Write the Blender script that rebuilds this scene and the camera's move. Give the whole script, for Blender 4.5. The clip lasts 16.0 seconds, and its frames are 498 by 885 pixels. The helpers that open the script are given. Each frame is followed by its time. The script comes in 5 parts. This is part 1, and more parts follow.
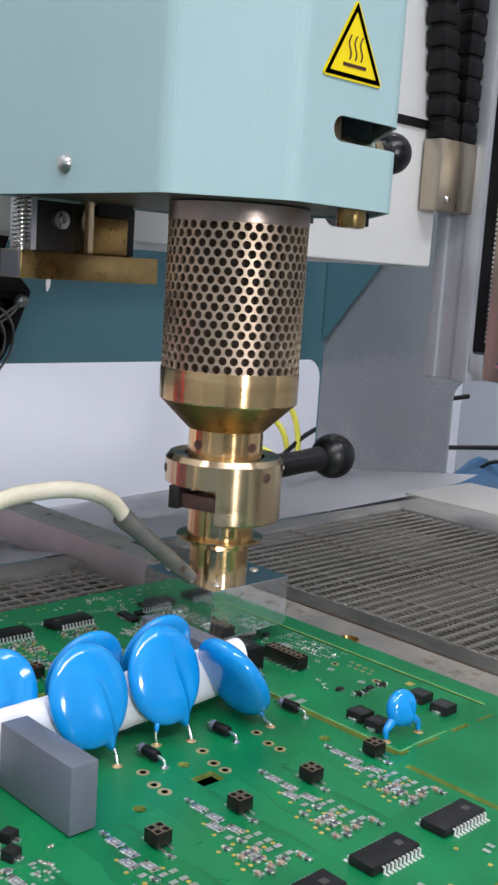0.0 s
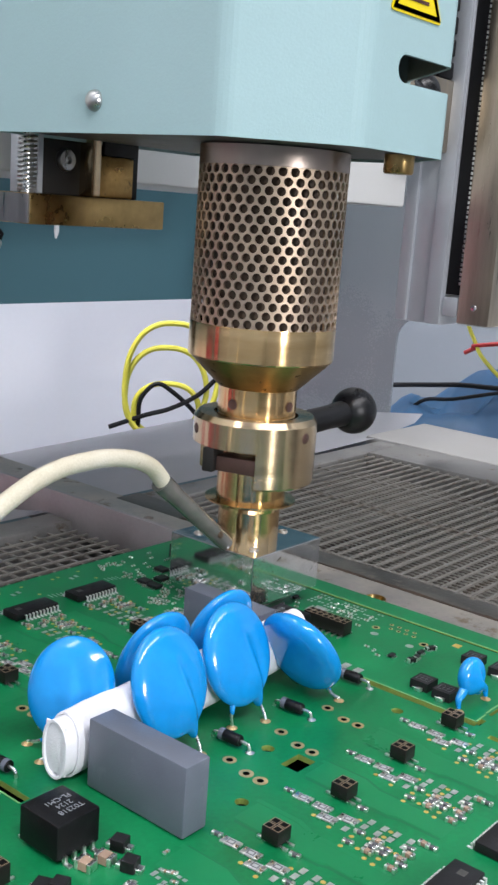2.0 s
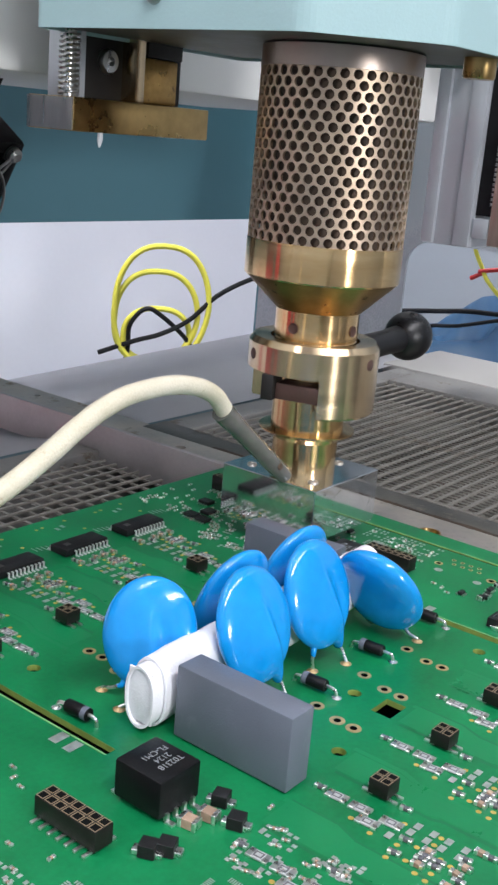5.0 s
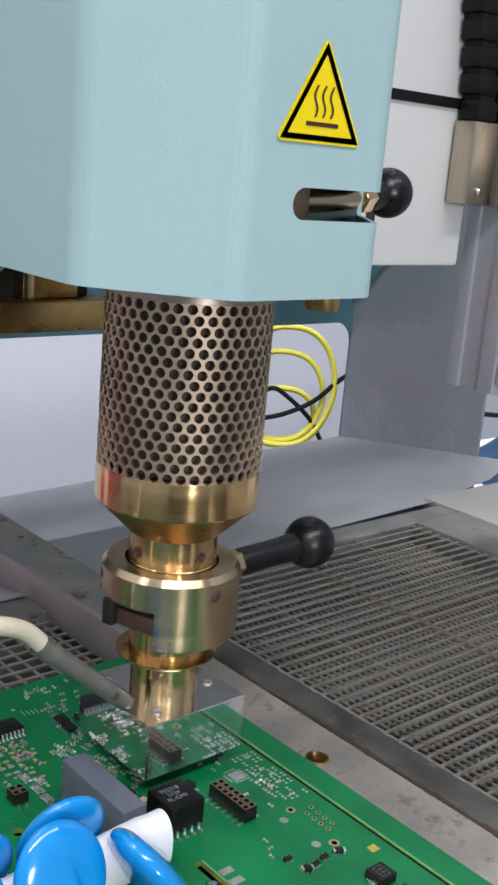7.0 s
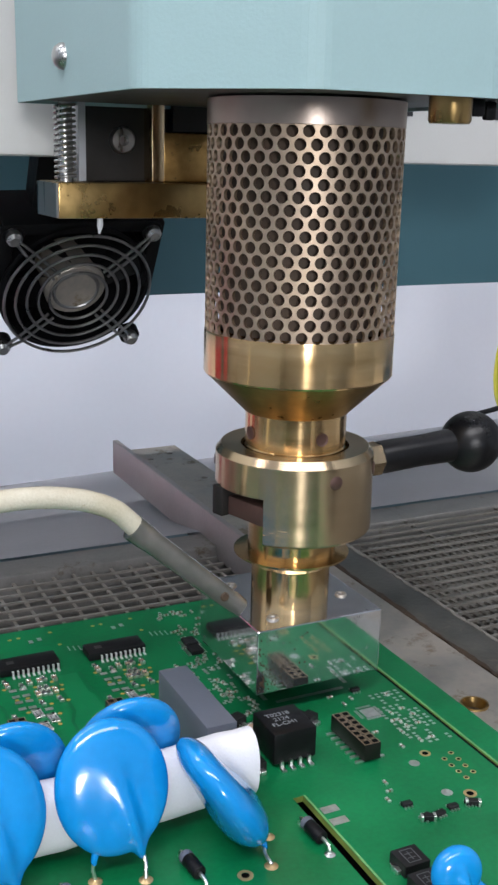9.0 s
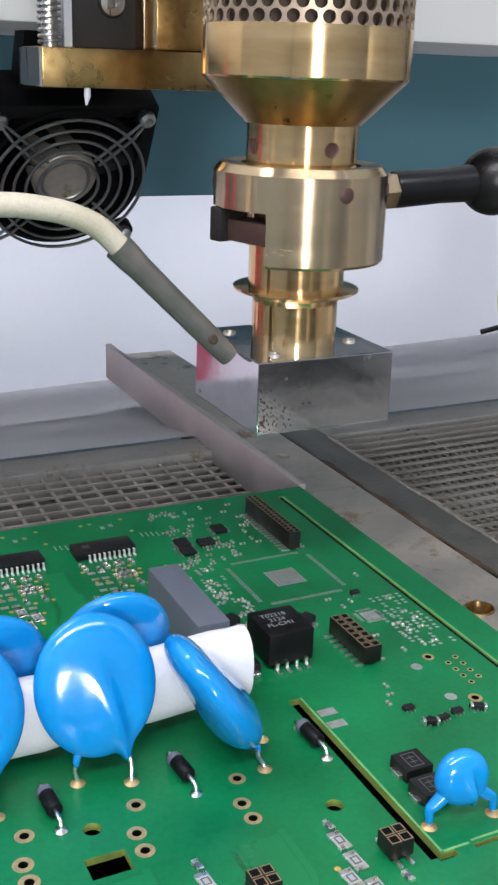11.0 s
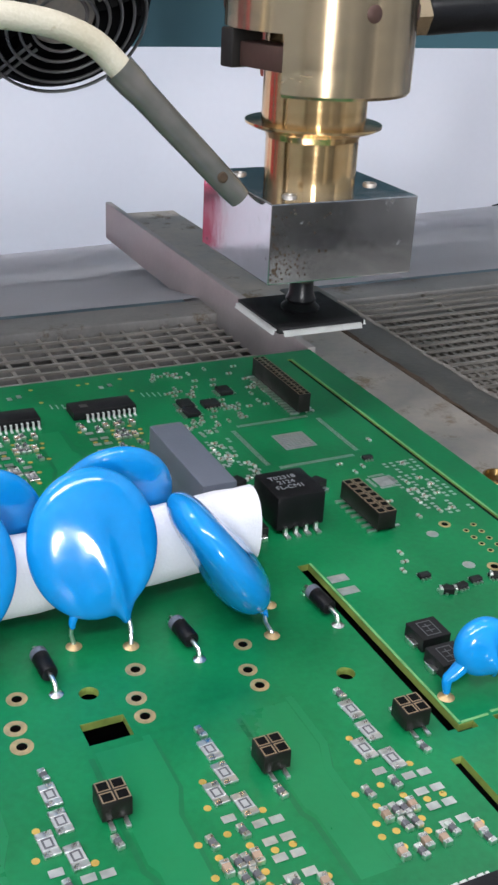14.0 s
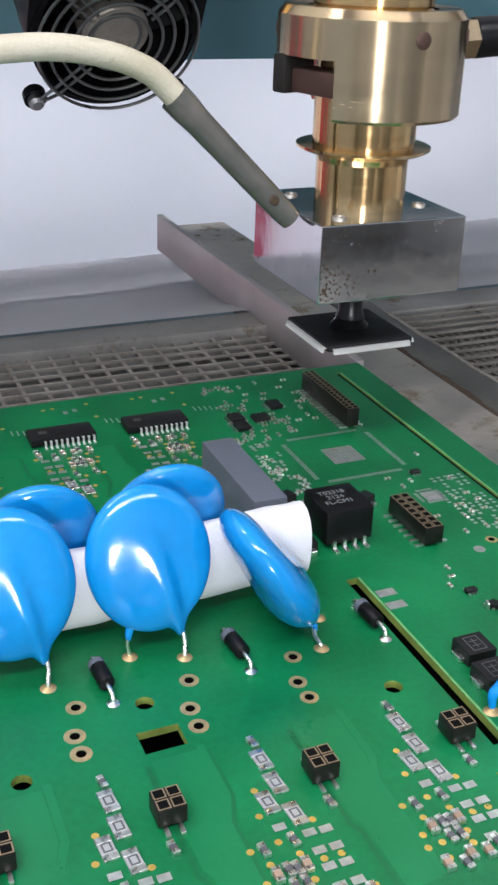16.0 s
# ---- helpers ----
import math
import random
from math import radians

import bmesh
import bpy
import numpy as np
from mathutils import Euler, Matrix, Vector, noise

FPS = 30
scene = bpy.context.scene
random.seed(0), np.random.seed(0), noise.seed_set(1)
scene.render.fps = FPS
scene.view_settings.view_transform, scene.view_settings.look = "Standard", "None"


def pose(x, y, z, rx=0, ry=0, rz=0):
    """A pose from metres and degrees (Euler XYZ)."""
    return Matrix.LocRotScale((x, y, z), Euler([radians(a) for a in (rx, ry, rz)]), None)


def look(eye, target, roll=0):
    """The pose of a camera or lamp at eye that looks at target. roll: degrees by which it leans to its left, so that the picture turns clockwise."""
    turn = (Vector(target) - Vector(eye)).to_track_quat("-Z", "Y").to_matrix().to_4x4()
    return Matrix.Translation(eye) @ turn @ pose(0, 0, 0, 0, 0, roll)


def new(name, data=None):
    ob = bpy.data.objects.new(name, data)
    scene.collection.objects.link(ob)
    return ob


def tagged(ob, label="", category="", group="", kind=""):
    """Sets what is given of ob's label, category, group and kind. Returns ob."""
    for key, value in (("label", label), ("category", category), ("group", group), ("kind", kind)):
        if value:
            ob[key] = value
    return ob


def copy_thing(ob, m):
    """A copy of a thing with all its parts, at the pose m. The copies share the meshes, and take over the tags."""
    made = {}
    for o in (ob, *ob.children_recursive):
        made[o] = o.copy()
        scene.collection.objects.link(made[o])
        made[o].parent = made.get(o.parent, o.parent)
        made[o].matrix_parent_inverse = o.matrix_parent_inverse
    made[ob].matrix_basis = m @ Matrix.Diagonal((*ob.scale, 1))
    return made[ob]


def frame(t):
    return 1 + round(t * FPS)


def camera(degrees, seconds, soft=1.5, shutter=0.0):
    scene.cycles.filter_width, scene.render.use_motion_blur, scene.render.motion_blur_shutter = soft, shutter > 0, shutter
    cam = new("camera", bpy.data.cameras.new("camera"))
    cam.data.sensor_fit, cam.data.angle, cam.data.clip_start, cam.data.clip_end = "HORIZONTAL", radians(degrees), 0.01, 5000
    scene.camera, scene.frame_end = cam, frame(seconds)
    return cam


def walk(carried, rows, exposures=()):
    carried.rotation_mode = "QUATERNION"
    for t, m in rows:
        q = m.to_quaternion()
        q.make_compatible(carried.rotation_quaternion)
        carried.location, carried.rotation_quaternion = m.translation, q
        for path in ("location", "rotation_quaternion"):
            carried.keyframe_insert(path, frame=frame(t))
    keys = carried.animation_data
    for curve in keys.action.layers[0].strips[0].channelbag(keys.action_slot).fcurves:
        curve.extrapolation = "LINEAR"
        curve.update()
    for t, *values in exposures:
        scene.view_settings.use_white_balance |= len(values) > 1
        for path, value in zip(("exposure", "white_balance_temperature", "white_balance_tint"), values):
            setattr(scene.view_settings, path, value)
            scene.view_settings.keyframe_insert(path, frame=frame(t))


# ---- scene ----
cam = camera(26.3, 16.0, soft=2.6)
PATH = [
    (0, (0.04974, 0.04740, 0.13710), (0.13278, 0.13194, 0.11820), 3.8),
    (0.5, (0.03726, 0.06156, 0.13182), (0.12258, 0.14340, 0.11136), 3.8),
    (1, (0.02910, 0.08292, 0.12936), (0.11682, 0.16164, 0.10668), 4.0),
    (1.5, (0.03474, 0.09024, 0.12762), (0.12444, 0.16608, 0.10314), 4.1),
    (2, (0.02772, 0.10086, 0.14034), (0.11892, 0.17448, 0.11460), 4.2),
    (2.5, (0.02790, 0.11448, 0.13530), (0.11928, 0.18696, 0.10704), 3.9),
    (3, (0.03072, 0.12144, 0.13506), (0.12204, 0.19278, 0.10386), 4.1),
    (3.2, (0.02838, 0.12570, 0.13488), (0.11976, 0.19668, 0.10302), 4.3),
    (5.3, (0.02514, 0.13590, 0.13356), (0.11712, 0.20526, 0.10008), 4.9),
    (5.5, (0.02784, 0.13266, 0.13422), (0.11946, 0.20274, 0.10116), 5.0),
    (6, (0.03762, 0.12384, 0.13812), (0.12732, 0.19662, 0.10554), 5.1),
    (6.5, (0.05982, 0.10860, 0.16212), (0.14568, 0.18648, 0.13092), 5.1),
    (6.6, (0.07116, 0.10494, 0.16602), (0.15744, 0.18336, 0.13752), 5.5),
    (7, (0.12186, 0.08274, 0.19362), (0.19926, 0.16908, 0.16278), 5.0),
    (7.5, (0.16422, 0.08628, 0.16542), (0.22794, 0.18282, 0.13356), 3.6),
    (8, (0.18276, 0.08724, 0.15018), (0.23730, 0.18894, 0.11724), 2.6),
    (8.5, (0.18090, 0.08298, 0.14994), (0.23244, 0.18678, 0.11874), 1.7),
    (10.8, (0.18744, 0.09096, 0.13980), (0.23760, 0.19314, 0.10176), 1.8),
    (11, (0.18864, 0.09630, 0.13572), (0.23880, 0.19782, 0.09612), 2.0),
    (11.5, (0.18990, 0.09762, 0.13458), (0.24000, 0.19830, 0.09270), 2.1),
    (12, (0.18936, 0.09732, 0.13434), (0.23880, 0.19752, 0.09060), 2.1),
    (12.5, (0.19008, 0.10038, 0.13170), (0.23910, 0.19968, 0.08556), 2.3),
    (13, (0.19194, 0.10752, 0.12426), (0.24084, 0.20544, 0.07500), 2.8),
    (13.5, (0.19278, 0.11058, 0.12120), (0.24156, 0.20760, 0.07008), 3.1),
    (14, (0.19338, 0.10998, 0.12306), (0.24180, 0.20670, 0.07116), 3.1),
    (14.5, (0.19248, 0.10698, 0.12510), (0.24060, 0.20412, 0.07362), 2.8),
    (15, (0.19308, 0.10452, 0.12660), (0.24084, 0.20184, 0.07518), 2.7),
    (15.5, (0.19146, 0.10632, 0.12702), (0.23766, 0.20430, 0.07536), 2.5),
    (16, (0.19062, 0.10650, 0.12852), (0.23430, 0.20556, 0.07662), 2.1),
]
walk(cam, [(t, look(eye, target, roll)) for t, eye, target, roll in PATH], [(0.0, -0.08), (1.0, 0.02), (2.5, 0.10), (3.2, 0.13), (5.3, 0.15), (6.0, 0.08), (7.0, -0.17), (8.6, -0.18), (10.8, 0.05), (16.0, 0.02)])

# ---- light ----
world = bpy.data.worlds.new("world")
scene.world = world
world.use_nodes = True
world.node_tree.nodes["Background"].inputs[0].default_value = (0.75, 0.85, 1.0, 1)
world.node_tree.nodes["Background"].inputs[1].default_value = 0.25
scene.view_settings.exposure = 0.0


def ceiling_lamp(x, y, z, lx, ly, watts, colour=(0.985, 0.97, 1.0)):
    data = bpy.data.lights.new("ceiling_lamp", "AREA")
    data.shape, data.size, data.size_y, data.energy, data.color = "RECTANGLE", lx, ly, watts, colour
    ob = new("ceiling_lamp", data)
    ob.matrix_world = pose(x, y, z)
    return ob


ceiling_lamp(-0.7, -0.9, 1.86, 1.2, 0.3, 38)
ceiling_lamp(0.5, -0.9, 1.86, 1.2, 0.3, 16)
ceiling_lamp(-0.7, 0.6, 1.86, 1.2, 0.3, 17)
# unseen lamp added behind the machine to brighten the rear wall
ceiling_lamp(0.5, 0.95, 1.86, 1.6, 0.2, 66)
# added fill lamp behind the camera, brightens the fronts and gives small highlights
data = bpy.data.lights.new("window_light", "AREA")
data.shape, data.size, data.size_y, data.energy, data.color = "RECTANGLE", 0.28, 0.26, 21, (0.97, 0.97, 0.99)
window_light = new("window_light", data)
window_light.matrix_world = look((-0.25, -1.58, 0.36), (-0.1, 0.0, 0.2))


# ---- materials ----
def mat(name, colour, rough=0.5, metal=0.0, vary=0.12, scale=60.0, fine=900.0, bump=0.05, coat=0.0, stretch=(1, 1, 1), rvary=0.12, spec=0.5, emit=0.0, second=None, island=0.0, turned=0.0, stain=None):
    m = bpy.data.materials.new(name)
    m.use_nodes = True
    nt = m.node_tree
    nodes, links = nt.nodes, nt.links
    b = nodes["Principled BSDF"]
    b.inputs["Metallic"].default_value = metal
    b.inputs["Coat Weight"].default_value = coat
    b.inputs["Coat Roughness"].default_value = 0.03
    b.inputs["Specular IOR Level"].default_value = spec
    tc = nodes.new("ShaderNodeTexCoord")
    mp = nodes.new("ShaderNodeMapping")
    mp.inputs["Scale"].default_value = stretch
    links.new(tc.outputs["Object"], mp.inputs["Vector"])
    n1 = nodes.new("ShaderNodeTexNoise")
    n1.inputs["Scale"].default_value, n1.inputs["Detail"].default_value = scale, 4
    n2 = nodes.new("ShaderNodeTexNoise")
    n2.inputs["Scale"].default_value, n2.inputs["Detail"].default_value = fine, 3
    links.new(mp.outputs[0], n1.inputs["Vector"])
    links.new(mp.outputs[0], n2.inputs["Vector"])
    mixn = nodes.new("ShaderNodeMath")
    mixn.operation = "MULTIPLY_ADD"
    mixn.inputs[1].default_value = 0.4
    links.new(n2.outputs["Fac"], mixn.inputs[0])
    links.new(n1.outputs["Fac"], mixn.inputs[2])
    ramp = nodes.new("ShaderNodeMapRange")
    ramp.inputs["From Min"].default_value, ramp.inputs["From Max"].default_value = 0.4, 1.0
    links.new(mixn.outputs[0], ramp.inputs["Value"])
    mix = nodes.new("ShaderNodeMix")
    mix.data_type = "RGBA"
    lo = [c * (1 - vary) for c in colour]
    hi = [min(1, c * (1 + vary)) for c in (second or colour)]
    mix.inputs["A"].default_value, mix.inputs["B"].default_value = (*lo, 1), (*hi, 1)
    links.new(ramp.outputs[0], mix.inputs["Factor"])
    out = mix.outputs["Result"]
    if island:
        oi = nodes.new("ShaderNodeObjectInfo")
        hsv = nodes.new("ShaderNodeHueSaturation")
        mr = nodes.new("ShaderNodeMapRange")
        mr.inputs["To Min"].default_value, mr.inputs["To Max"].default_value = 1 - island, 1 + island
        links.new(oi.outputs["Random"], mr.inputs["Value"])
        links.new(mr.outputs[0], hsv.inputs["Value"])
        links.new(out, hsv.inputs["Color"])
        out = hsv.outputs["Color"]
    if stain:
        # blotches of dirt or scale with soft ragged edges: colour, size, how much, metal left
        n3 = nodes.new("ShaderNodeTexNoise")
        n3.inputs["Scale"].default_value, n3.inputs["Detail"].default_value, n3.inputs["Roughness"].default_value = stain[1], 8, 0.72
        links.new(tc.outputs["Object"], n3.inputs["Vector"])
        edge = nodes.new("ShaderNodeMapRange")
        edge.inputs["From Min"].default_value, edge.inputs["From Max"].default_value = stain[2], stain[2] + 0.09
        links.new(n3.outputs["Fac"], edge.inputs["Value"])
        dirt = nodes.new("ShaderNodeMix")
        dirt.data_type = "RGBA"
        dirt.inputs["B"].default_value = (*stain[0], 1)
        links.new(edge.outputs[0], dirt.inputs["Factor"])
        links.new(out, dirt.inputs["A"])
        out = dirt.outputs["Result"]
        less = nodes.new("ShaderNodeMapRange")
        less.inputs["To Min"].default_value, less.inputs["To Max"].default_value = metal, metal * 0.3
        links.new(edge.outputs[0], less.inputs["Value"])
        links.new(less.outputs[0], b.inputs["Metallic"])
    links.new(out, b.inputs["Base Color"])
    rr = nodes.new("ShaderNodeMapRange")
    rr.inputs["From Min"].default_value, rr.inputs["From Max"].default_value = 0.4, 1.0
    rr.inputs["To Min"].default_value, rr.inputs["To Max"].default_value = max(0.02, rough - rvary), min(1, rough + rvary)
    links.new(mixn.outputs[0], rr.inputs["Value"])
    links.new(rr.outputs[0], b.inputs["Roughness"])
    if bump:
        bp = nodes.new("ShaderNodeBump")
        bp.inputs["Strength"].default_value, bp.inputs["Distance"].default_value = bump, 0.0006
        links.new(n2.outputs["Fac"], bp.inputs["Height"])
        links.new(bp.outputs[0], b.inputs["Normal"])
    if turned:
        tg = nodes.new("ShaderNodeTangent")
        tg.direction_type, tg.axis = "RADIAL", "Z"
        links.new(tg.outputs[0], b.inputs["Tangent"])
        b.inputs["Anisotropic"].default_value, b.inputs["Anisotropic Rotation"].default_value = turned, 0.25
    if emit:
        b.inputs["Emission Color"].default_value, b.inputs["Emission Strength"].default_value = (*colour, 1), emit
    return m


M = {}
M["mask"] = mat("green_solder_mask", (0.002, 0.140, 0.044), 0.36, vary=0.24, scale=38, fine=700, bump=0.04, coat=0.03, spec=0.4, rvary=0.08, second=(0.003, 0.176, 0.058))
M["laminate"] = mat("board_edge_laminate", (0.21, 0.28, 0.06), 0.6, vary=0.3, scale=200)
M["gold"] = mat("gold_plating", (0.74, 0.50, 0.13), 0.35, 0.6, vary=0.15, scale=400)
M["copper"] = mat("gold_plated_ring", (0.66, 0.47, 0.24), 0.42, 0.75, vary=0.2, scale=500)
M["tin"] = mat("tinned_solder", (0.78, 0.78, 0.76), 0.3, 1.0, vary=0.2, scale=500, bump=0.2)
M["pad"] = mat("tinned_pad", (0.62, 0.63, 0.61), 0.42, 0.85, vary=0.2, scale=500, bump=0.1)
M["ic"] = mat("black_moulded_epoxy", (0.009, 0.009, 0.010), 0.55, vary=0.3, scale=150, fine=2500, bump=0.12, island=0.2, spec=0.35)
M["black"] = mat("black_plastic", (0.005, 0.005, 0.006), 0.45, spec=0.22, vary=0.3, scale=120, fine=1800, bump=0.06)
M["rubber"] = mat("black_rubber_grip", (0.004, 0.004, 0.005), 0.34, spec=0.4, vary=0.25, scale=90, fine=1500, bump=0.08)
M["header"] = mat("brown_black_header_plastic", (0.008, 0.007, 0.006), 0.45, spec=0.35, vary=0.3, scale=200, fine=2000)
M["socket"] = mat("dull_brass_contact", (0.42, 0.31, 0.20), 0.45, 0.7, vary=0.3, scale=600)
M["chipcap"] = mat("tan_ceramic", (0.36, 0.25, 0.18), 0.5, vary=0.2, scale=300, island=0.25)
M["resist"] = mat("resistor_film", (0.10, 0.10, 0.11), 0.4, vary=0.2, scale=300)
M["blue"] = mat("glossy_blue_epoxy", (0.003, 0.235, 0.64), 0.15, vary=0.07, scale=60, fine=500, bump=0.03, coat=0.35, rvary=0.04, second=(0.005, 0.265, 0.68))
M["sleeve"] = mat("white_woven_sleeving", (0.74, 0.74, 0.78), 0.75, vary=0.06, scale=50, fine=1600, bump=0.25)
M["greybox"] = mat("grey_film_capacitor_plastic", (0.115, 0.130, 0.165), 0.45, vary=0.10, scale=90, fine=2000, bump=0.1, stain=((0.145, 0.16, 0.195), 80, 0.56))
M["brass"] = mat("turned_brass", (0.68, 0.44, 0.19), 0.17, 1.0, vary=0.10, scale=35, fine=260, bump=0.015, stretch=(1, 1, 9), rvary=0.06, second=(0.76, 0.54, 0.29), turned=0.9)
# brown with the shade inside the housing slot worked into the colour
M["shadedbrass"] = mat("shaded_brown_metal", (0.26, 0.16, 0.08), 0.4, 0.9, vary=0.2, scale=60, second=(0.30, 0.20, 0.11))
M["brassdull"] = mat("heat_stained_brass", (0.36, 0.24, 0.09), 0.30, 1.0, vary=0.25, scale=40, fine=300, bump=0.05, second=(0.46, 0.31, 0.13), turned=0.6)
M["palebrass"] = mat("pale_brass_collar", (0.64, 0.49, 0.31), 0.22, 1.0, vary=0.08, scale=35, fine=300, bump=0.012, stretch=(1, 1, 9), rvary=0.06, turned=0.9)
M["perf"] = mat("heat_tinted_steel", (0.50, 0.39, 0.31), 0.47, 1.0, vary=0.18, scale=45, fine=500, bump=0.05, second=(0.58, 0.45, 0.33))
M["ringsteel"] = mat("polished_tinted_ring", (0.46, 0.38, 0.33), 0.38, 1.0, vary=0.1, scale=35, fine=300, bump=0.01, rvary=0.05, turned=0.5)
M["copperdark"] = mat("oxidised_copper", (0.10, 0.055, 0.045), 0.5, 0.4, vary=0.25, scale=90)
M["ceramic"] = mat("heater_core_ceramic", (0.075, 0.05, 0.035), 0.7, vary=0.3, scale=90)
M["mirror"] = mat("polished_stainless", (0.64, 0.66, 0.69), 0.07, 0.97, vary=0.10, scale=90, fine=420, bump=0.012, rvary=0.05, second=(0.70, 0.72, 0.75), stain=((0.085, 0.070, 0.060), 320, 0.62))
M["steel"] = mat("brushed_steel", (0.50, 0.50, 0.49), 0.33, 1.0, vary=0.12, scale=40, fine=300, stretch=(8, 8, 0.6), bump=0.03)
M["alu"] = mat("anodised_aluminium", (0.53, 0.55, 0.585), 0.45, 0.5, vary=0.06, scale=40, fine=900, bump=0.04)
M["rail"] = mat("worn_rail_steel", (0.45, 0.43, 0.40), 0.45, 0.75, vary=0.22, scale=45, fine=450, bump=0.15, second=(0.50, 0.45, 0.39), stain=((0.20, 0.15, 0.09), 55, 0.56))
M["flange"] = mat("rail_flange_aluminium", (0.45, 0.42, 0.41), 0.5, 0.6, vary=0.15, scale=50, fine=500, bump=0.08)
M["frame"] = mat("sooted_frame_steel", (0.105, 0.105, 0.098), 0.5, 0.6, vary=0.35, scale=60, fine=500, bump=0.25, second=(0.14, 0.135, 0.12), stain=((0.26, 0.22, 0.17), 70, 0.60))
M["grate"] = mat("stained_grate_steel", (0.31, 0.29, 0.26), 0.5, 0.4, vary=0.3, scale=70, fine=600, bump=0.1, stain=((0.15, 0.11, 0.08), 45, 0.56))
M["bargrate"] = mat("brown_stained_grate_steel", (0.255, 0.24, 0.215), 0.5, 0.4, vary=0.3, scale=70, fine=600, bump=0.1, stain=((0.12, 0.085, 0.06), 45, 0.54))
M["barsteel"] = mat("dull_bar_steel", (0.215, 0.21, 0.205), 0.5, 0.4, vary=0.2, scale=40, fine=500, bump=0.15, second=(0.27, 0.26, 0.245), stain=((0.13, 0.10, 0.07), 60, 0.58))
# near black: the shade below grates and board is put into this colour
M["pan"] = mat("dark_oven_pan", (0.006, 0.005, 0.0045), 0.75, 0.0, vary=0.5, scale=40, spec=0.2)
M["cover"] = mat("pale_blue_enamel", (0.35, 0.50, 0.515), 0.55, spec=0.35, vary=0.05, scale=12, fine=1300, bump=0.10, coat=0.0, rvary=0.04)
M["white"] = mat("white_powder_coat", (0.75, 0.75, 0.74), 0.5, vary=0.03, scale=8, fine=1200, bump=0.05)
M["wall"] = mat("white_wall_paint", (0.80, 0.80, 0.86), 0.75, vary=0.03, scale=5, fine=120, bump=0.05)
# for walls out of view: dimmed so polished metal reflects dark against bright
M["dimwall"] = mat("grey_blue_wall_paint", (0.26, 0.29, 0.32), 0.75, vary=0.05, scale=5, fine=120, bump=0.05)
M["teal"] = mat("teal_powder_coat", (0.075, 0.185, 0.225), 0.5, vary=0.06, scale=10, fine=900, bump=0.05)
M["greypanel"] = mat("grey_powder_coat", (0.255, 0.278, 0.30), 0.3, vary=0.05, scale=10, fine=900, bump=0.05)
M["bench"] = mat("brushed_bench_sheet", (0.58, 0.58, 0.61), 0.5, 0.0, spec=0.25, vary=0.10, scale=14, fine=250, bump=0.04)
M["floor"] = mat("grey_floor_vinyl", (0.20, 0.22, 0.23), 0.5, vary=0.15, scale=6)
M["cream"] = mat("cream_glass_fibre_sheath", (0.58, 0.52, 0.36), 0.6, vary=0.16, scale=60, fine=1500, bump=0.3, second=(0.60, 0.56, 0.46), stain=((0.34, 0.25, 0.11), 110, 0.60))
M["shrink"] = mat("translucent_grey_sleeve", (0.045, 0.068, 0.058), 0.13, vary=0.25, scale=28, fine=160, bump=0.0, coat=0.6, rvary=0.04, second=(0.14, 0.125, 0.115))
M["yellow"] = mat("yellow_cable", (0.66, 0.61, 0.07), 0.5, vary=0.08)
M["redw"] = mat("red_cable", (0.55, 0.03, 0.03), 0.5, vary=0.08)
M["bluew"] = mat("blue_plastic_sheet", (0.045, 0.15, 0.30), 0.5, vary=0.15, scale=25)
M["sign"] = mat("sign_yellow_vinyl", (0.86, 0.66, 0.0), 0.4, vary=0.05, scale=40, bump=0)
M["signblack"] = mat("sign_dark_ink", (0.060, 0.016, 0.014), 0.45, vary=0.1, scale=40, bump=0)
M["letter"] = mat("black_letter_vinyl", (0.02, 0.02, 0.024), 0.5, vary=0.1)
M["chrome"] = mat("chrome_wire", (0.75, 0.76, 0.78), 0.15, 1.0, vary=0.05, bump=0)
M["leadwhite"] = mat("bright_tin_lead", (0.74, 0.74, 0.73), 0.4, 0.35, vary=0.12, scale=500)
M["filmbody"] = mat("resistor_ceramic", (0.46, 0.47, 0.47), 0.45, 0.3, vary=0.12, scale=300)
# black that stands for the shade inside small holes and grooves
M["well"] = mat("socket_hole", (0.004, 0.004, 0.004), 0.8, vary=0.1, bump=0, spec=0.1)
M["gap"] = mat("mask_over_bare_laminate", (0.003, 0.122, 0.040), 0.36, vary=0.15, scale=60, fine=700, bump=0.03)
M["cabinetred"] = mat("pink_red_enamel", (0.42, 0.05, 0.10), 0.45, vary=0.06, scale=8, fine=900, bump=0.04)
M["trace"] = mat("mask_over_trace", (0.004, 0.178, 0.060), 0.34, vary=0.1, scale=60, fine=700, bump=0.03)
M["tanplate"] = mat("warm_brushed_plate", (0.46, 0.40, 0.32), 0.35, 1.0, vary=0.1, scale=40, fine=300, stretch=(8, 8, 0.6), bump=0.03, second=(0.52, 0.45, 0.36))
M["scale"] = mat("dark_copper_scale", (0.010, 0.008, 0.007), 0.6, 0.0, vary=0.3, scale=90)
M["rust"] = mat("burnt_flux_rust", (0.048, 0.029, 0.015), 0.7, vary=0.45, scale=120, fine=900, bump=0.5)
M["amber"] = mat("heat_ambered_brass", (0.42, 0.24, 0.075), 0.34, 0.9, vary=0.25, scale=60, fine=500, bump=0.1, second=(0.52, 0.33, 0.12), stain=((0.09, 0.05, 0.02), 120, 0.58))
M["crust"] = mat("pale_flux_crust", (0.20, 0.185, 0.165), 0.8, vary=0.4, scale=200, fine=1200, bump=0.6)
M["wornedge"] = mat("worn_mask_edge", (0.15, 0.36, 0.13), 0.5, vary=0.3, scale=200)
